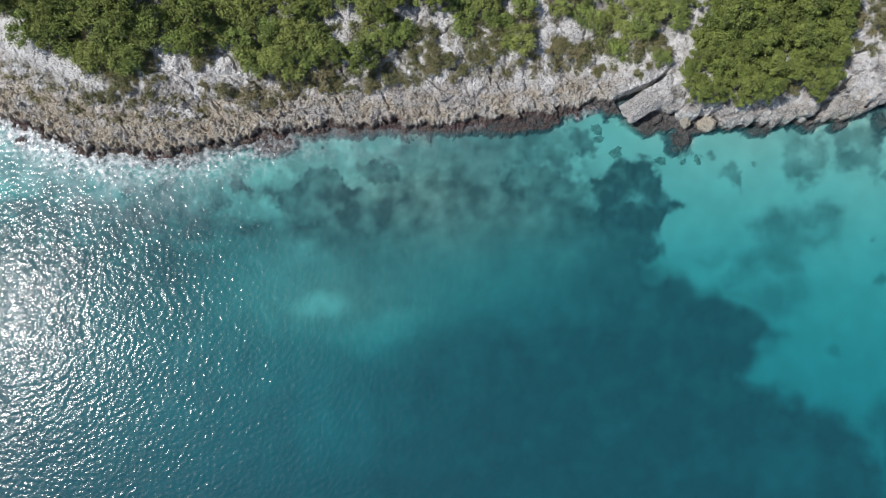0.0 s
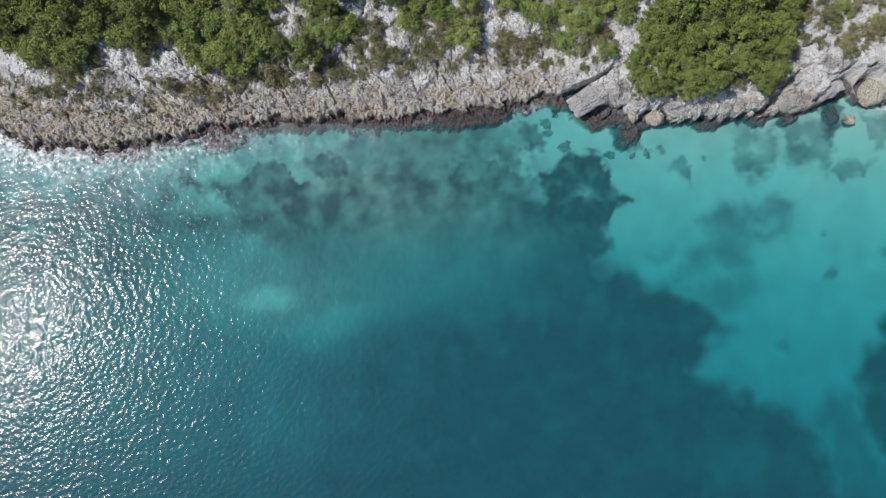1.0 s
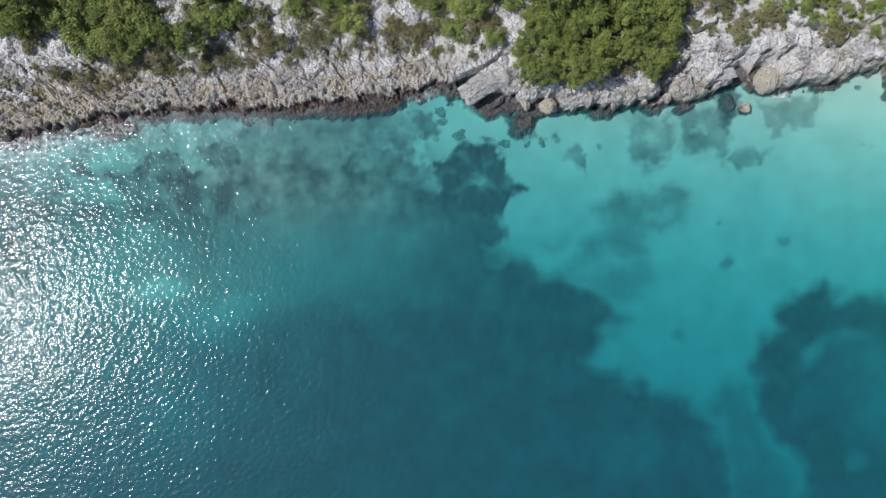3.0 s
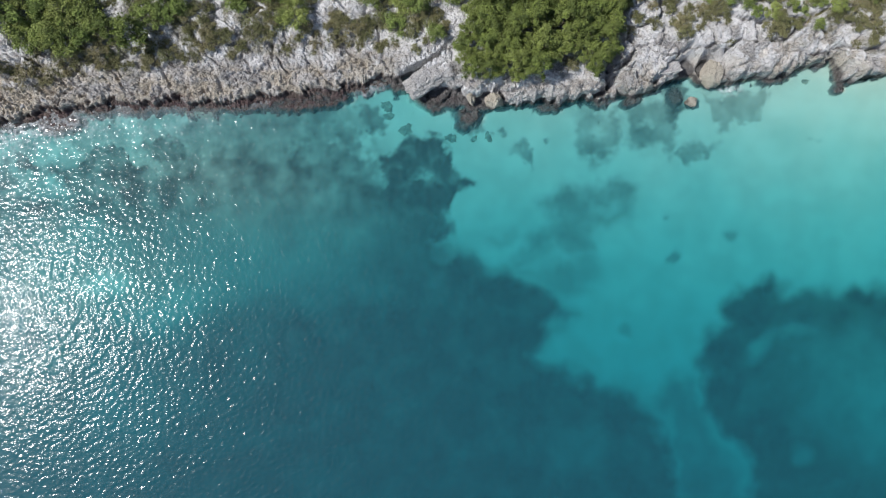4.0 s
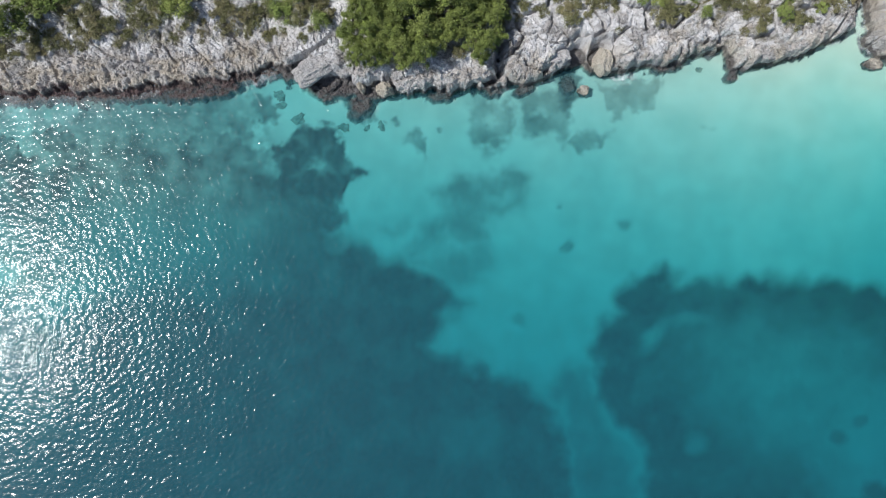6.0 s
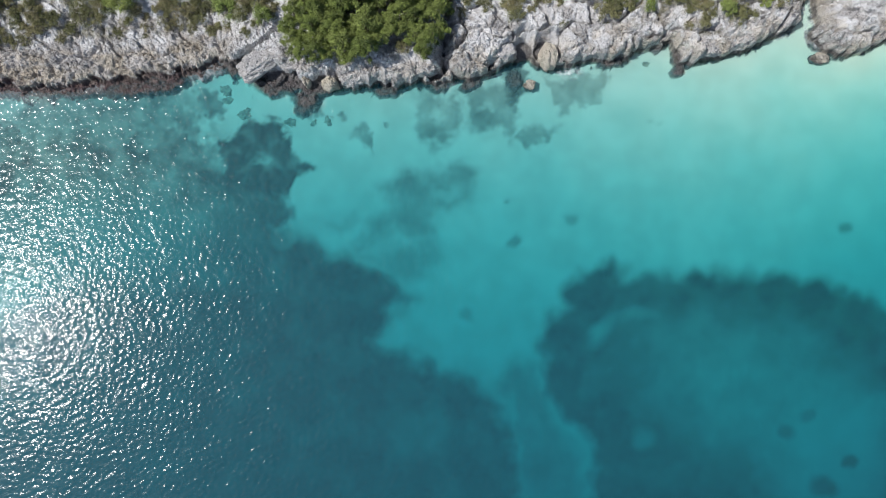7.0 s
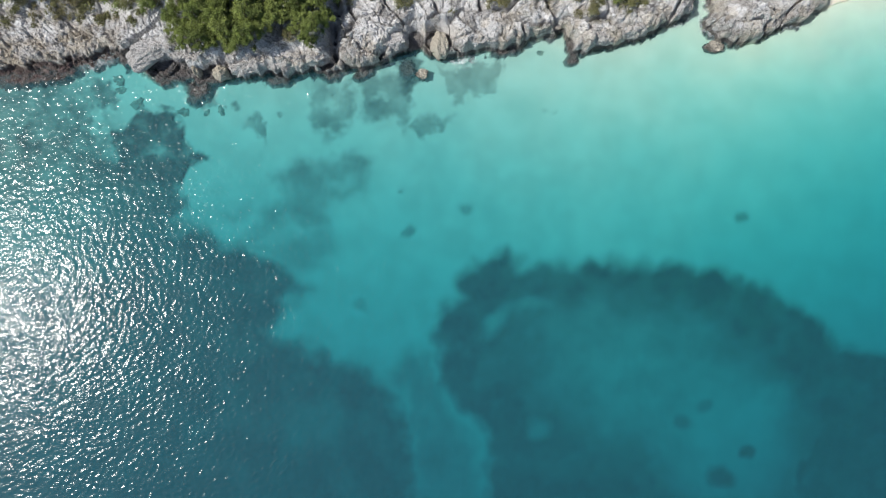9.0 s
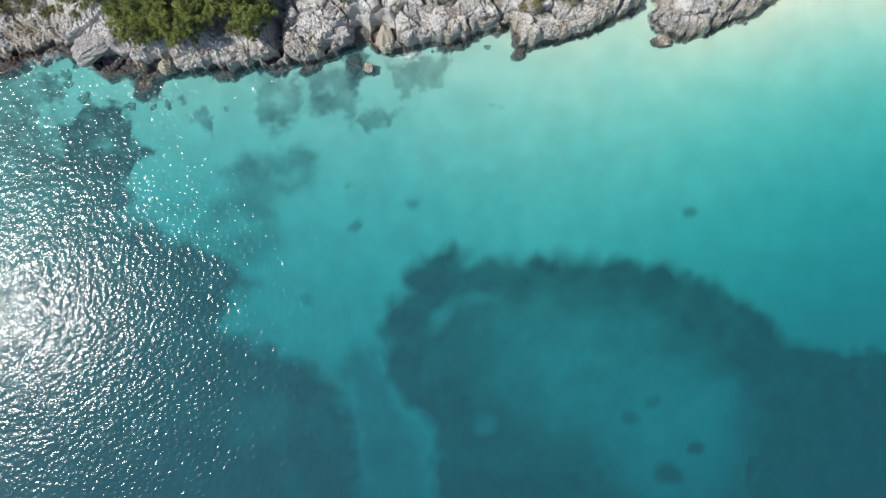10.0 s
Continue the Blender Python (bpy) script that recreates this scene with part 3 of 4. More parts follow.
def make_leaf(name, dark, light, dry, dryness=0.6):
    m, t, b = material(name, 0.55)
    rnd = node(t, "ShaderNodeObjectInfo").outputs["Random"]
    isl = node(t, "ShaderNodeNewGeometry").outputs["Random Per Island"]
    c = blend(t, math_node(t, "ADD", math_node(t, "MULTIPLY", isl, 0.45), math_node(t, "MULTIPLY", attribute(t, "tone"), 0.55)), dark, light)
    c = blend(t, math_node(t, "MULTIPLY", math_node(t, "POWER", rnd, 1.6), dryness), c, dry)
    t.links.new(c, b.inputs["Base Color"])
    return m


LEAF = make_leaf("shrub leaf", (0.070, 0.100, 0.030), (0.32, 0.41, 0.115), (0.36, 0.38, 0.12))
LEAF_DEEP = make_leaf("dark shrub leaf", (0.040, 0.060, 0.018), (0.30, 0.37, 0.095), (0.25, 0.285, 0.080), 0.5)
LEAF_DULL = make_leaf("low scrub leaf", (0.085, 0.092, 0.042), (0.26, 0.26, 0.115), (0.33, 0.28, 0.16))


def make_bark():
    m, t, b = material("grey bark", 0.9)
    t.links.new(blend(t, grain(t, 9.0), (0.10, 0.08, 0.06), (0.24, 0.21, 0.18)), b.inputs["Base Color"])
    return m


BARK = make_bark()


# ---- mesh helpers ----
def mesh_from(name, verts, faces, mat, smooth=False, attrs=None):
    """verts (n, 3), faces (m, 3 or 4)."""
    me = bpy.data.meshes.new(name)
    n, (m, k) = len(verts), faces.shape
    me.vertices.add(n)
    me.vertices.foreach_set("co", np.asarray(verts, np.float32).ravel())
    me.loops.add(m * k)
    me.loops.foreach_set("vertex_index", faces.astype(np.int32).ravel())
    me.polygons.add(m)
    me.polygons.foreach_set("loop_start", np.arange(0, m * k, k, dtype=np.int32))
    me.polygons.foreach_set("use_smooth", np.full(m, smooth) if isinstance(smooth, bool) else smooth)
    for key, values in (attrs or {}).items():
        a = me.attributes.new(key, "FLOAT", "POINT")
        a.data.foreach_set("value", np.asarray(values, np.float32).ravel())
    me.materials.append(mat)
    me.update(calc_edges=True)
    return me


def sheet(xs, ys):
    gx, gy = np.meshgrid(xs, ys)
    i = np.arange(len(xs) * len(ys)).reshape(len(ys), len(xs))
    f = np.stack([i[:-1, :-1], i[:-1, 1:], i[1:, 1:], i[1:, :-1]], -1).reshape(-1, 4)
    return gx.ravel(), gy.ravel(), f


def spread(*runs):
    """Grid lines: runs of (start, end, spacing)."""
    out = [np.arange(a, b, s) for a, b, s in runs]
    return np.concatenate(out + [[runs[-1][1]]])


def part(name, me, parent, label=""):
    ob = new(name, me)
    ob.parent = parent
    if label:
        ob["label"] = label
    return ob


# ---- the ground: sea floor and limestone shore in one sheet ----
FAR = [-2600, -1500, -800, -400, -220, -130, -90]
gx_lines = np.concatenate([FAR, spread((-70, -53, 0.8), (-53, 107, 0.125), (107, 130, 0.9)), [160, 220, 350, 600, 1200, 2600]])
gy_lines = np.concatenate([FAR, spread((-60, -34, 1.0), (-34, 8.5, 0.32), (8.5, 26, 0.115), (26, 34, 0.3), (34, 60, 1.2)), [80, 120, 200, 400, 900, 2600]])
X, Y, quads = sheet(gx_lines, gy_lines)
S = seaward(X, Y)
H, _ = land(X, Y)
WEED = weed(X, Y) * (S > 0)
Z = np.where(S > 0, sea_floor(X, Y) + 0.15 * WEED * perlin(X / 0.9, Y / 0.9, 71), np.maximum(H, -0.35))
inland = np.maximum(-S, 0)
_, AWASH, RED = shoals(X, Y)
RED = np.maximum(RED, 0.7 * (np.abs(S) < 0.9) * (1 - step(12, 17, X)) * step(-0.05, 0.25, perlin(X / 3.1, Y / 3.1, 96)))
bushy = Y - along(BUSH, X)
patch = fbm(X / 2.2, Y / 2.2, 4, 81)
pale = step(-0.05, 0.2, patch + 0.18 * step(-4, 0, bushy)) * step(2.5, 4.5, inland)
pale = pale * (1 - step(12, 20, inland))
pale = np.maximum(pale, 0.9 * step(-0.15, 0.25, fbm(X / 1.8, Y / 1.3, 4, 90) + 0.2 * step(41, 44, X)) * step(0.5, 1.2, inland) * step(2, 9, X) * (1 - step(12, 20, inland)) * (0.35 + 0.65 * step(15, 20, X)))
pale = np.maximum(pale, (1 - step(-22, -14, X)) * step(-1.6, -0.3, bushy + 0.9 * fbm(X / 1.5, Y / 1.5, 3, 86)) * (1 - step(1.5, 4.0, bushy)) * step(-0.15, 0.1, fbm(X / 3.5, Y / 3.5, 3, 87)))
pale = np.maximum(pale, step(-0.4, 0.4, cleared(X, Y)) * step(-0.35, 0.05, fbm(X / 1.0, Y / 1.0, 3, 89)))
tan = (1 - step(-24, -14, X)) * step(0.3, 1.0, inland) * (1 - step(4.0, 6.0, inland)) * step(-0.25, 0.1, fbm(X / 3, Y / 2, 3, 82))
tan = np.maximum(tan, 0.6 * (1 - step(0.6, 1.8, inland)) * step(-0.2, 0.2, perlin(X / 4, Y / 2, 83)) * (X < 16))
tan = np.maximum(tan, 0.8 * (1 - step(15, 19, X)) * step(0.4, 1.0, inland) * (1 - step(2.6, 4.2, inland)) * step(-0.3, 0.2, fbm(X / 2.5, Y / 1.8, 4, 92)))
tan = np.maximum(tan, 0.5 * step(41, 44, X) * (1 - step(1.4, 2.6, inland)) * step(-0.2, 0.2, fbm(X / 2.0, Y / 1.6, 3, 93)))
tan = tan * (S < 0.2)
TURF = (1 - step(-16, -6, X)) * step(2.6, 3.8, inland) * (1 - step(5.8, 7.4, inland)) * step(-0.12, 0.2, fbm(X / 2.0, Y / 1.2, 4, 97))
TURF = np.maximum(TURF, 0.7 * step(-8, -5, X) * (1 - step(19, 22, X)) * step(4.2, 5.4, inland) * (1 - step(9, 11, inland)) * step(0.05, 0.3, fbm(X / 1.5, Y / 1.5, 4, 98)))
TURF = np.maximum(TURF, 0.6 * step(58, 61, X) * (1 - step(78, 80, X)) * step(1.6, 2.6, inland) * step(-0.05, 0.25, fbm(X / 1.8, Y / 1.4, 4, 99)))
pale = pale * (1 - 0.9 * TURF)
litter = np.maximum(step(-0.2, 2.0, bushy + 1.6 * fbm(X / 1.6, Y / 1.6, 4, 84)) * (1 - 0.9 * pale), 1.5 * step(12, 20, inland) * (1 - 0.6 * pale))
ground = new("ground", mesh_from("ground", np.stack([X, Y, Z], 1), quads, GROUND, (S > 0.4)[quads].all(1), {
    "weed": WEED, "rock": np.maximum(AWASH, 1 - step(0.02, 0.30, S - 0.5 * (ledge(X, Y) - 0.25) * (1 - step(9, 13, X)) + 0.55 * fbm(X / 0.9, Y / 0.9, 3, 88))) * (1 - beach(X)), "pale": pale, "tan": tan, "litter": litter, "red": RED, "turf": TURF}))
tagged(ground, "grey-brown pitted limestone shore falling to pale sandy sea floor with dark weed", "ground", kind="structure")

# ---- the sea ----
wx, wy, wq = sheet(np.concatenate([FAR, spread((-70, -53, 0.6), (-53, 52, 0.135), (52, 92, 0.4), (92, 130, 0.6)), [160, 220, 350, 600, 1200, 2600]]),
                   np.concatenate([FAR, spread((-60, -33, 0.6), (-33, 18, 0.135), (18, 27, 0.25)), [29, 31, 34, 40, 50, 70, 100, 200, 600, 2600]]))
wz = ground_height(wx, wy)
ca, sa = math.cos(radians(28)), math.sin(radians(28))
wu, wv = wx * ca + wy * sa, -wx * sa + wy * ca
waves = WAVE * (0.039 * perlin(wu / 0.56, wv / 0.40, 101) + 0.024 * perlin(wu / 0.32, wv / 0.28, 102) + 0.026 * perlin(wu / 3.4, wv / 2.2, 103))
waves = waves * (1.0 + 0.06 * step(0, 40, wx)) * (1 + 0.9 * (1 - step(1.5, 5.0, seaward(wx, wy)))) * step(-0.3, 1.0, seaward(wx, wy)) * (np.abs(wx) < 128) * (np.abs(wy) < 58)
ws = seaward(wx, wy)
# foam in the far west; towards x -8 white painted in for sun glints
FOAM_GLINT = 1.0 * step(-2.5, 0.0, ws) * (1 - step(0.6, 4.2, ws)) * (1 - 0.5 * step(-44, -30, wx) - 0.5 * step(-24, -8, wx)) * (wx > -80)
FOAM_GLINT = np.maximum(FOAM_GLINT, 0.35 * (1 - step(0.2, 0.9, ws)) * step(0.1, 0.5, perlin(wx / 6, wy / 9, 95)) * (np.abs(wx) < 120))
FOAM_GLINT = np.maximum(FOAM_GLINT, 0.9 * np.exp(-((wx - 54.4) / 1.1) ** 2 - ((wy - 17.7) / 0.5) ** 2))
# milky white painted into the water for glint haze, strongest off the west shore
PALE_HAZE = 0.34 * (1 - step(-38, -16, wx)) * (1 - step(1.0, 11.0, ws)) + 0.16 * np.exp(-((wx + 8) / 9) ** 2) * (1 - step(0.5, 5.0, ws)) + 0.12 * step(88, 97, wx) * (1 - step(2, 12, ws))
PALE_HAZE = PALE_HAZE * (np.abs(wx) < 125)
water = new("water", mesh_from("water", np.stack([wx, wy, waves], 1), wq, WATER, True, {"depth": np.maximum(-wz, 0.0), "foam_glint": FOAM_GLINT, "pale_haze": PALE_HAZE}))
tagged(water, "clear turquoise sea water with small sunlit ripples over sand", "water", kind="structure")


# ---- beds of weed on the sea floor ----
def weed_bed(ring, swell):
    xs = [p[0] for p in ring]
    ys = [p[1] for p in ring]
    x0, x1, y0, y1 = max(min(xs) - 2, -56), min(max(xs) + 2, 112), max(min(ys) - 2, -36), max(ys) + 2
    fine = 0.22 if (x1 - x0) < 30 else 0.36
    bx, by, bq = sheet(np.arange(x0, x1, fine), np.arange(y0, y1, fine))
    w = weed(bx, by)
    sd = inside(bx, by, ring)
    tuft = fbm(bx / 0.8, by / 0.8, 3, 91)
    bz = sea_floor(bx, by) + swell * (w - 0.45) * (0.7 + 1.1 * tuft) * step(-1.0, 0.6, sd)
    keep = ((w > 0.42) & (seaward(bx, by) > 0.1) & (sd > -1.5) & (shoals(bx, by)[1] < 0.02))[bq].all(1)
    used = np.unique(bq[keep])
    if len(used) < 4:
        return
    to = np.zeros(len(bx), int)
    to[used] = np.arange(len(used))
    me = mesh_from("seagrass_bed", np.stack([bx, by, bz], 1)[used], to[bq[keep]], GROUND, True, {"weed": w[used]})
    ob = new("seagrass_bed", me)
    tagged(ob, "dark green-brown seagrass growing in clumps on the sandy sea floor", "seagrass", "seagrass beds", "stuff")


for ring, dense, soft, swell in BEDS.values():
    weed_bed(ring, swell)


# ---- rocks ----
def rock_mesh(name, size, seed, mat, square=0.5, rough=0.22, cuts=9, ridge=0.10, facets=9, flute=0.0):
    """A weathered limestone block: between a ball and a box, with chipped faces and pits."""
    bm = bmesh.new()
    bmesh.ops.create_cube(bm, size=2)
    bmesh.ops.subdivide_edges(bm, edges=bm.edges[:], cuts=cuts, use_grid_fill=True)
    off = Vector((seed * 7.3, seed * 3.1, seed * 1.7))
    pick = random.Random(seed)
    planes = [(Vector((pick.uniform(-1, 1), pick.uniform(-1, 1), pick.uniform(-0.3, 1))).normalized(), pick.uniform(0.72, 0.98)) for _ in range(facets)]
    for v in bm.verts:
        ball = v.co.normalized() * 1.15
        p = ball.lerp(v.co, square)
        for way, far in planes:
            over = p.dot(way) - far
            if over > 0:
                p = p - way * over * 0.9
        n = noise.fractal(p * 1.1 + off, 1.0, 2.0, 5)
        chip = noise.voronoi(p * 1.6 + off)[0]
        p = p * (1 + rough * n + rough * 0.8 * (chip[1] - chip[0] - 0.3))
        p += ball * 0.05 * noise.fractal(p * 5 + off, 0.8, 2.0, 3)
        p += ball * ridge * (noise.ridged_multi_fractal(p * 1.9 + off, 0.9, 2.1, 4, 1.0, 2.0) - 1.0)
        p += Vector((p.x, p.y, 0)) * flute * math.sin(9 * p.x + 2 * p.y + 2.5 * noise.noise(p * 1.5 + off))
        v.co = Vector((p.x * size[0], p.y * size[1], p.z * size[2]))
    me = bpy.data.meshes.new(name)
    bm.to_mesh(me)
    bm.free()
    me.materials.append(mat)
    return me


def height_at(x, y):
    return float(ground_height(np.array([float(x)]), np.array([float(y)]))[0])


BLOCKS = [  # centre, half sizes, turn, lean
    (21.7, 17.8, 2.15, 3.0, 1.15, 1.1, 33, 6, "pale"), (25.9, 15.9, 1.1, 0.42, 0.95, 1.0, 18, 14, "tan"), (24.6, 17.2, 2.0, 1.1, 0.5, 0.6, 12, -14, "pale"),
    (28.4, 15.7, 0.9, 0.9, 0.8, 1.1, 15, 8, "tan"), (31.4, 16.3, 1.2, 2.2, 0.85, 1.3, 14, 6, "pale"), (35.2, 17.0, 1.5, 1.7, 0.95, 1.4, 24, 5, "pale"),
    (38.6, 17.4, 1.5, 1.8, 1.1, 1.6, 8, 4, "pale"), (43.2, 18.0, 1.3, 1.7, 1.3, 1.6, 25, 6, ""), (46.3, 19.2, 1.3, 1.7, 1.25, 1.6, 30, 5, ""),
]
BLOCKS += [
    (56.0, 20.5, 1.4, 1.7, 1.45, 1.6, 10, 6, ""), (58.6, 20.5, 1.3, 1.9, 1.2, 1.5, 28, 8, "tan"), (68.5, 20.6, 1.3, 2.5, 1.3, 1.5, 8, 6, ""),
    (73.0, 21.4, 1.2, 2.4, 1.1, 1.3, 24, 6, ""), (83.6, 22.6, 0.9, 2.0, 1.3, 1.2, 5, 4, ""), (87.8, 22.8, 0.8, 2.1, 1.1, 1.2, 25, 4, ""),
]
kinds = {"pale": ROCK_PALE, "tan": ROCK_TAN, "": ROCK}
for k, (x, y, z, a, b, c, turn, lean, look_of) in enumerate(BLOCKS):
    ob = new("limestone_block", rock_mesh("limestone_block", (a, b, c), k + 3, kinds[look_of], 0.70 if k else 0.80, 0.16 if k else 0.10, 20, 0.08 if k else 0.05, 11 if k else 8))
    ob.matrix_world = pose(x, y, z - 0.35, lean, 0, turn)
    tagged(ob, {"pale": "pale grey weathered limestone block at the cliff edge", "tan": "tan weathered limestone block leaning against the cliff",
                "": "grey pitted limestone block jutting from the cliff edge"}[look_of], "rock", "blocks along the cliff edge")

BOULDERS = [  # centre, half sizes, turn, material, label
    (51.9, 18.95, 0.95, 0.92, 1.22, 1.35, 10, "tan", "tan upright boulder leaning against the grey cliff foot"),
    (50.1, 16.1, 0.05, 0.62, 0.50, 0.42, 20, "tan", "small tan rock standing alone in shallow water"),
    (81.9, 19.9, 0.05, 1.05, 0.62, 0.45, 4, "tan", "low yellowish rock awash in shallow water beside the islet"),
    (23.0, 16.1, 0.35, 0.28, 0.7, 0.3, -35, "", "dark wet fallen slab under the overhang"),
]
for k, (x, y, z, a, b, c, turn, kind, label) in enumerate(BOULDERS):
    ob = new("boulder", rock_mesh("boulder", (a, b, c), k + 31, kinds[kind], 0.35 if k else 0.15, 0.28 if k else 0.10, 20, 0.10 if k else 0.04, 9 if k else 4, 0 if k else 0.05))
    ob.matrix_world = pose(x, y, z, 0, 0, turn)
    tagged(ob, label, "boulder", "boulders at the waterline")

# drowned stones near the cliff foot
SPOTS = [(23.8, 11.9, 0.6), (26.5, 11.8, 0.4), (16.6, 15.2, 0.7), (16.9, 14.0, 0.55), 
         (18.9, 12.6, 0.7), (28.0, 12.0, 0.5), (63.0, 19.0, 0.4)]
drowned = [rock_mesh("drowned_stone", (1, 0.75, 0.16), 60 + k, GROUND_STONE, 0.3, 0.55, 8) for k in range(4)]
for k, (x, y, r) in enumerate(SPOTS):
    ob = new("drowned_stone", drowned[k % 4])
    ob.matrix_world = pose(x, y, height_at(x, y), 0, 0, k * 57) @ Matrix.Scale(r, 4)
    tagged(ob, "dark weed-covered stone lying under clear water on sand", "stone", "drowned stones")

# loose stones on the rock shelf
rng = random.Random(11)
pebbles = [rock_mesh("loose_stone", (0.2, 0.15, 0.11), 80 + k, ROCK_PALE, 0.45, 0.25, 3) for k in range(6)]
made = 0
while made < 290:
    x = rng.uniform(-48, 91)
    d = rng.uniform(0.6, 7.5) ** 1.0
    y = float(along(SHORE, x)) + d
    if y > float(along(BUSH, x)) + 0.3 or (x > 18 and d > 4.5):
        continue
    s = rng.uniform(0.4, 0.9) if rng.random() < 0.9 else rng.uniform(0.9, 1.6)
    ob = new("loose_stone", pebbles[rng.randrange(6)])
    ob.matrix_world = pose(x, y, height_at(x, y) + 0.03 * s, rng.uniform(-12, 12), rng.uniform(-12, 12), rng.uniform(0, 360)) @ Matrix.Scale(s, 4)
    tagged(ob, "loose pale limestone stone lying on the rock shelf", "stone", "loose stones")
    made += 1


# ---- plants ----
def branch(points, r0, r1):
    """A tapered five-sided limb through the points; vertices and quads."""
    n = len(points)
    v, f = [], []
    for i, p in enumerate(points):
        r = r0 + (r1 - r0) * i / (n - 1)
        for k in range(5):
            a = k * 2 * math.pi / 5
            v.append((p[0] + r * math.cos(a), p[1] + r * math.sin(a), p[2]))
    for i in range(n - 1):
        for k in range(5):
            f.append((i * 5 + k, i * 5 + (k + 1) % 5, i * 5 + 5 + (k + 1) % 5, i * 5 + 5 + k))
    return v, f


def plant(seed, radius, height, lumps, leaves, leaf, clump, name):
    """A wind-cut shrub: short stem, limbs to each leaf clump, crown of single leaves. Returns the stem's and crown's meshes."""
    r = np.random.RandomState(seed)
    heads = []
    for k in range(lumps):
        a, q = k * 2.4 + r.uniform(-0.5, 0.5), math.sqrt((k + 0.4) / lumps)
        rr = radius * q * r.uniform(0.75, 1.12)
        heads.append((rr * math.cos(a), rr * math.sin(a), height * (0.95 - 0.40 * q * q) * r.uniform(0.55, 1.18), clump * r.uniform(0.65, 1.25)))
    V, F = [], []

    def add(v, f):
        F.extend([tuple(i + len(V) for i in q) for q in f])
        V.extend(v)

    add(*branch([(0, 0, -0.25), (0.04, 0.02, height * 0.2), (0.02, 0.05, height * 0.4)], 0.09 * radius, 0.06 * radius))
    for hx, hy, hz, hr in heads:
        add(*branch([(0.02, 0.04, height * 0.28), (hx * 0.5, hy * 0.5, hz * 0.62), (hx, hy, hz)], 0.045 * radius, 0.012 * radius))
    stem = mesh_from("stem", np.array(V), np.array(F), BARK, True)
    n = lumps * leaves
    h = np.repeat(np.array(heads), leaves, axis=0)
    u = r.normal(size=(n, 3))
    u[:, 2] = np.abs(u[:, 2]) * 1.1 - 0.2
    u /= np.linalg.norm(u, axis=1)[:, None]
    c = h[:, :3] + u * (h[:, 3] * (0.35 + 1.35 * r.uniform(0, 1, n) ** 1.4))[:, None] * np.array([1, 1, 0.85])
    nrm = u + np.array([0, 0, 0.6]) + r.normal(scale=0.45, size=(n, 3))
    nrm /= np.linalg.norm(nrm, axis=1)[:, None]
    side = np.cross(nrm, r.normal(size=(n, 3)))
    side /= np.linalg.norm(side, axis=1)[:, None]
    tip = np.cross(nrm, side)
    s = leaf * r.uniform(0.65, 1.3, n)[:, None]
    droop = nrm * s * 0.25
    P = np.stack([c - tip * s, c + side * s * 0.42 + droop, c + tip * s - droop, c - side * s * 0.42 + droop], 1).reshape(-1, 3)
    tone = np.repeat(r.uniform(0, 1, lumps) ** 1.7, leaves * 4)
    crown = mesh_from("crown", P, np.arange(4 * n).reshape(-1, 4), {"shrub": LEAF, "dark_shrub": LEAF_DEEP, "low_shrub": LEAF_DULL}[name], attrs={"tone": tone})
    return stem, crown


def place_plant(kind, meshes, x, y, z, turn, s, label, group):
    ob = new(kind)
    ob.matrix_world = pose(x, y, z, 0, 0, turn) @ Matrix.Scale(s, 4)
    ob.empty_display_size = 0.2
    part("stem", meshes[0], ob)
    part("crown", meshes[1], ob)
    tagged(ob, label, "shrub", group)


shrubs = [plant(100 + k, (1.25, 1.5, 1.1, 1.7, 1.35, 1.55, 1.2)[k], (1.7, 2.0, 1.5, 2.2, 1.6, 1.9, 1.3)[k], (10, 13, 8, 16, 11, 14, 9)[k], 140, 0.115, 0.40, "shrub") for k in range(7)]
darks = [plant(150 + k, (1.25, 1.5, 1.1, 1.45, 1.35)[k], (3.5, 4.3, 2.9, 4.0, 3.2)[k], (19, 24, 15, 22, 18)[k], 95, 0.12, 0.33, "dark_shrub") for k in range(5)]
lows = [plant(200 + k, 0.6 + 0.12 * k, 0.4 + 0.06 * k, 10, 60, 0.08, 0.2 + 0.03 * k, "low_shrub") for k in range(4)]

rng = random.Random(5)
spots = []


def scatter(count, x0, x1, depth, gap, test, tries=25000):
    out = []
    for _ in range(tries):
        if len(out) >= count:
            break
        x = rng.uniform(x0, x1)
        y = float(along(BUSH, x)) + rng.uniform(*depth)
        g = gap * rng.uniform(0.8, 1.25)
        if any((x - a) ** 2 + (y - b) ** 2 < g * g for a, b in spots) or not test(x, y):
            continue
        spots.append((x, y))
        out.append((x, y))
    return out


GX, GY = np.meshgrid(np.arange(-60, 112, 0.25), np.arange(10, 36, 0.25))
CLEAR, OPEN = cleared(GX, GY), fbm(GX / 4.0, GY / 4.0, 3, 85)


def open_rock(x, y):
    return OPEN[int((y - 10) * 4), int((x + 60) * 4)]


CLUMP = [(26.8, 28.0), (25.6, 23.9), (24.9, 20.6), (24.0, 18.7), (25.5, 17.2), (28.4, 17.6), (31.3, 17.0), (34.1, 18.9), (36.6, 19.9), (37.8, 18.2), (39.3, 18.0), (40.2, 20.7), (40.8, 28.0)]
GAPS = [[(28.6, 17.0), (29.6, 17.0), (31.6, 21.4), (30.8, 21.8)], [(33.4, 21.0), (35.0, 20.4), (35.6, 21.6), (34.0, 22.4)]]


def in_clump(x, y):
    return float(inside(np.array([x]), np.array([y]), CLUMP)[0])


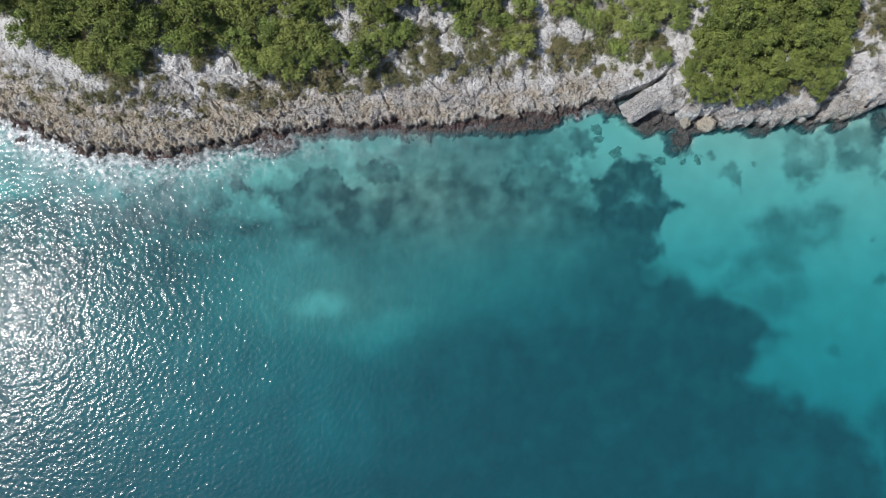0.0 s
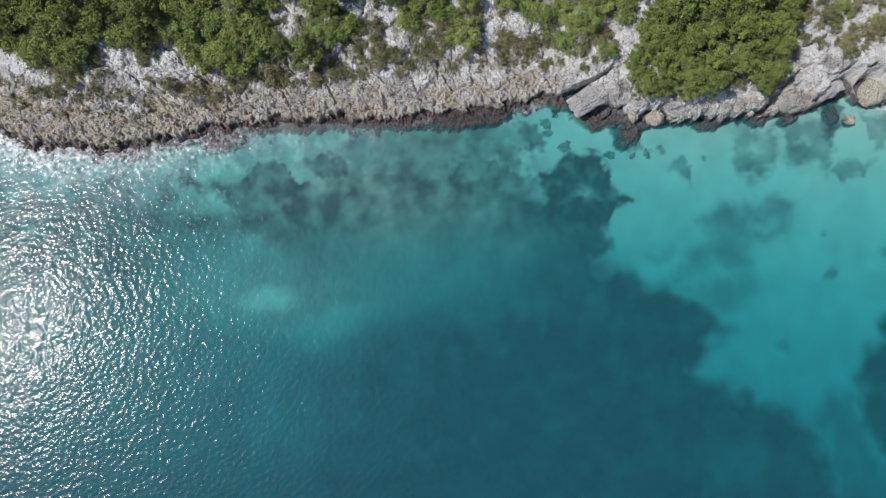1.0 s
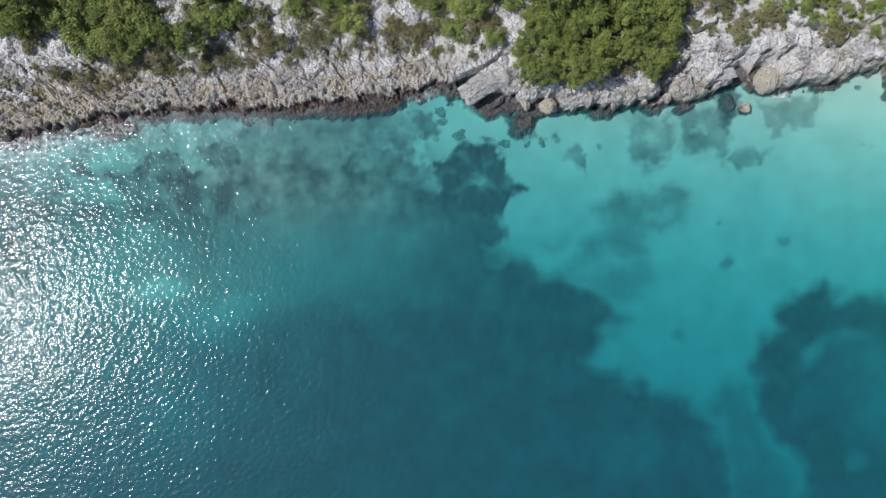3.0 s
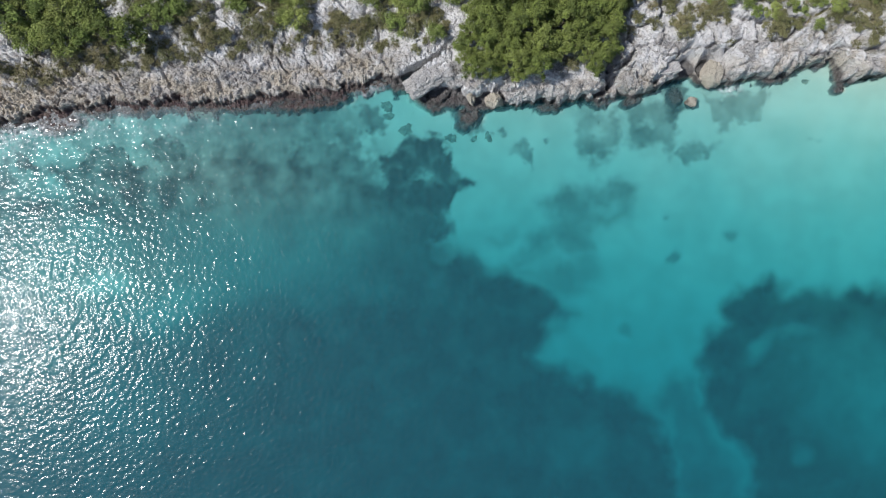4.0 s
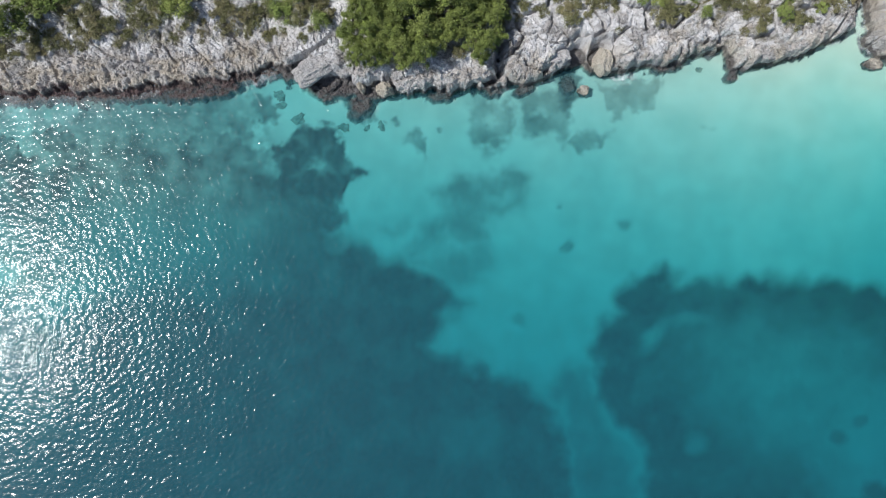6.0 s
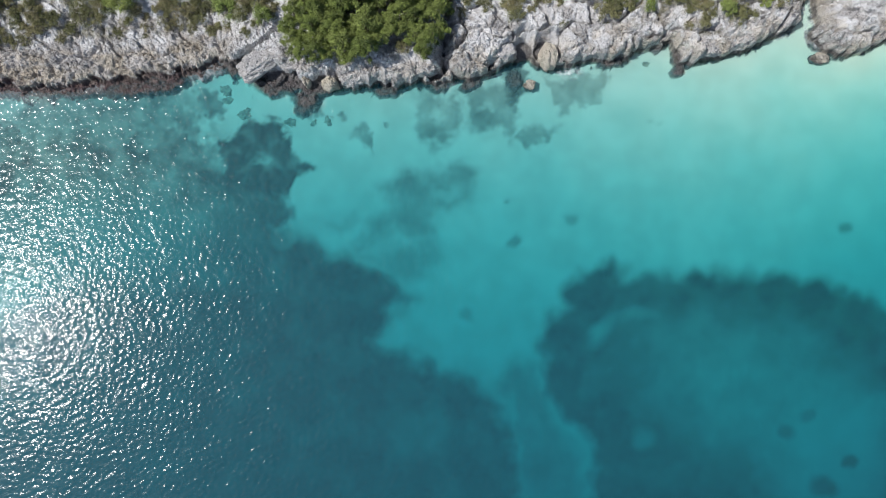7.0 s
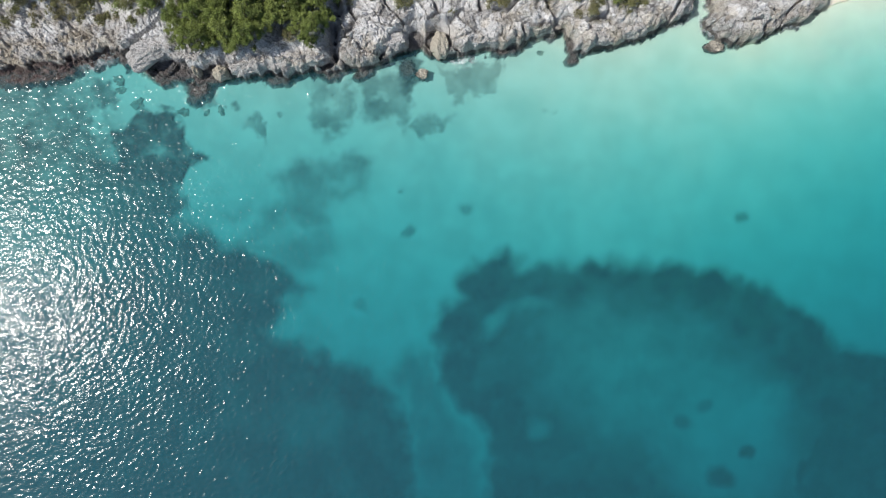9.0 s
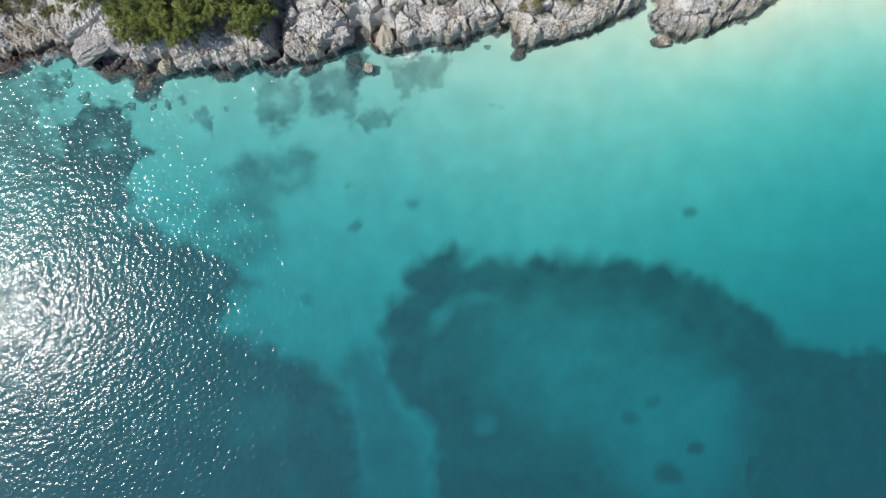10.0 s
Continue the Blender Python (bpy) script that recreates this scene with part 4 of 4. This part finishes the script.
def bush_ok(x, y):
    if y > 31 or x < -56 or x > 100:
        return False
    if CLEAR[int((y - 10) * 4), int((x + 60) * 4)] > -0.5 or in_clump(x, y) > -1.2:
        return False
    if x > 41.0:
        return x < 79 and y > 23.2 and open_rock(x, y) > 0.05
    if x > -7 and y < float(along(BUSH, x)) + 2.4:
        return open_rock(x, y) > 0.3
    return open_rock(x, y) > (-0.3 if x < -34 else -0.22 if x < -8 else 0.02)


def green(x, y, meshes, s, label):
    k = rng.randrange(len(meshes))
    place_plant("shrub", meshes[k], x, y, height_at(x, y) - 0.05, rng.uniform(0, 360), s * rng.uniform(0.8, 1.15), label, "shrubs behind the shore")


for x, y in scatter(90, 23, 41.5, (-1.5, 11), 1.08, lambda x, y: y < 29 and in_clump(x, y) > 0 and all(float(inside(np.array([x]), np.array([y]), gap)[0]) < -0.1 for gap in GAPS)):
    green(x, y, darks, 0.76 + 0.035 * (y - 17), "dark green rounded shrub in a dense clump at the cliff top")
for x, y in scatter(206, -54, 80, (0.4, 11), 1.5, bush_ok):
    green(x, y, shrubs if rng.random() < 0.7 or x > 0 else darks, 1.12 if x < -8 else 0.9 if x < 41 else 0.62, "green broad-leaved coastal shrub rooted in limestone")
for x, y in scatter(296, -50, 80, (-2.8, 4.6), 0.66, lambda x, y: y < 30 and -56 < x < 92 and y - float(along(SHORE, x)) > (2.9 if x < -8 else 3.6 if x < 19 else 3.0) and in_clump(x, y) < -0.6
                    and (CLEAR[int((y - 10) * 4), int((x + 60) * 4)] < -0.2 or x > 41)):
    place_plant("low_shrub", lows[rng.randrange(4)], x, y, height_at(x, y) - 0.03, rng.uniform(0, 360), rng.uniform(0.6, 1.25),
                "low olive-brown salt-burnt scrub on bare limestone", "low scrub on the rock")

# undergrowth between the shrubs
rnd = np.random.RandomState(91)
ux, uy = rnd.uniform(-54, 22, 2600), rnd.uniform(-1.0, 10.0, 2600)
uy = along(BUSH, ux) + uy
ok = (cleared(ux, uy) < -0.3) & (fbm(ux / 2.4, uy / 2.4, 3, 94) > 0.02) & (uy < 33) & (uy - along(SHORE, ux) > 3.2)
ux, uy = ux[ok][:640], uy[ok][:640]
m = len(ux)
centre = np.repeat(np.stack([ux, uy, ground_height(ux, uy)], 1), 80, axis=0)
size = np.repeat(rnd.uniform(0.35, 0.85, m), 80)
u = rnd.normal(size=(m * 80, 3))
u /= np.linalg.norm(u, axis=1)[:, None]
u[:, 2] = np.abs(u[:, 2]) * 0.7
centre = centre + u * (size * rnd.uniform(0.5, 1.15, m * 80))[:, None]
side = np.cross(u + rnd.normal(scale=0.5, size=u.shape), rnd.normal(size=u.shape))
side /= np.linalg.norm(side, axis=1)[:, None]
tip = np.cross(u + 0.01, side)
leaf = rnd.uniform(0.07, 0.13, m * 80)[:, None]
P = np.stack([centre - tip * leaf, centre + side * leaf * 0.5, centre + tip * leaf, centre - side * leaf * 0.5], 1).reshape(-1, 3)
cover = new("undergrowth", mesh_from("undergrowth", P, np.arange(4 * m * 80).reshape(-1, 4), make_leaf("undergrowth leaf", (0.06, 0.075, 0.03), (0.23, 0.25, 0.09), (0.23, 0.25, 0.09)), attrs={"tone": np.repeat(rnd.uniform(0, 1, m), 320)}))
tagged(cover, "low olive-green undergrowth spreading over limestone between the shrubs", "undergrowth", kind="stuff")

# the bush farther inland, as one growth
rnd = np.random.RandomState(77)
tx, ty = rnd.uniform(-70, 95, 420), rnd.uniform(0, 22, 420)
ty = np.maximum(32.5, along(BUSH, tx) + 8) + ty
tz = ground_height(tx, ty)
n = 420 * 150
cx, cy, cz = (np.repeat(v, 150) for v in (tx, ty, tz))
u = rnd.normal(size=(n, 3))
u /= np.linalg.norm(u, axis=1)[:, None]
u[:, 2] = np.abs(u[:, 2])
size = np.repeat(rnd.uniform(1.0, 1.7, 420), 150)
centre = np.stack([cx, cy, cz], 1) + u * (size * rnd.uniform(0.75, 1.1, n))[:, None]
side = np.cross(u + rnd.normal(scale=0.4, size=(n, 3)), rnd.normal(size=(n, 3)))
side /= np.linalg.norm(side, axis=1)[:, None]
tip = np.cross(u, side)
P = np.stack([centre - tip * 0.22, centre + side * 0.12, centre + tip * 0.22, centre - side * 0.12], 1).reshape(-1, 3)
thicket = new("shrub_thicket", mesh_from("shrub_thicket", P, np.arange(4 * n).reshape(-1, 4), LEAF, attrs={"tone": np.repeat(rnd.uniform(0, 1, 420), 600)}))
tagged(thicket, "dense green coastal bush covering the land behind the shore", "bush", kind="stuff")
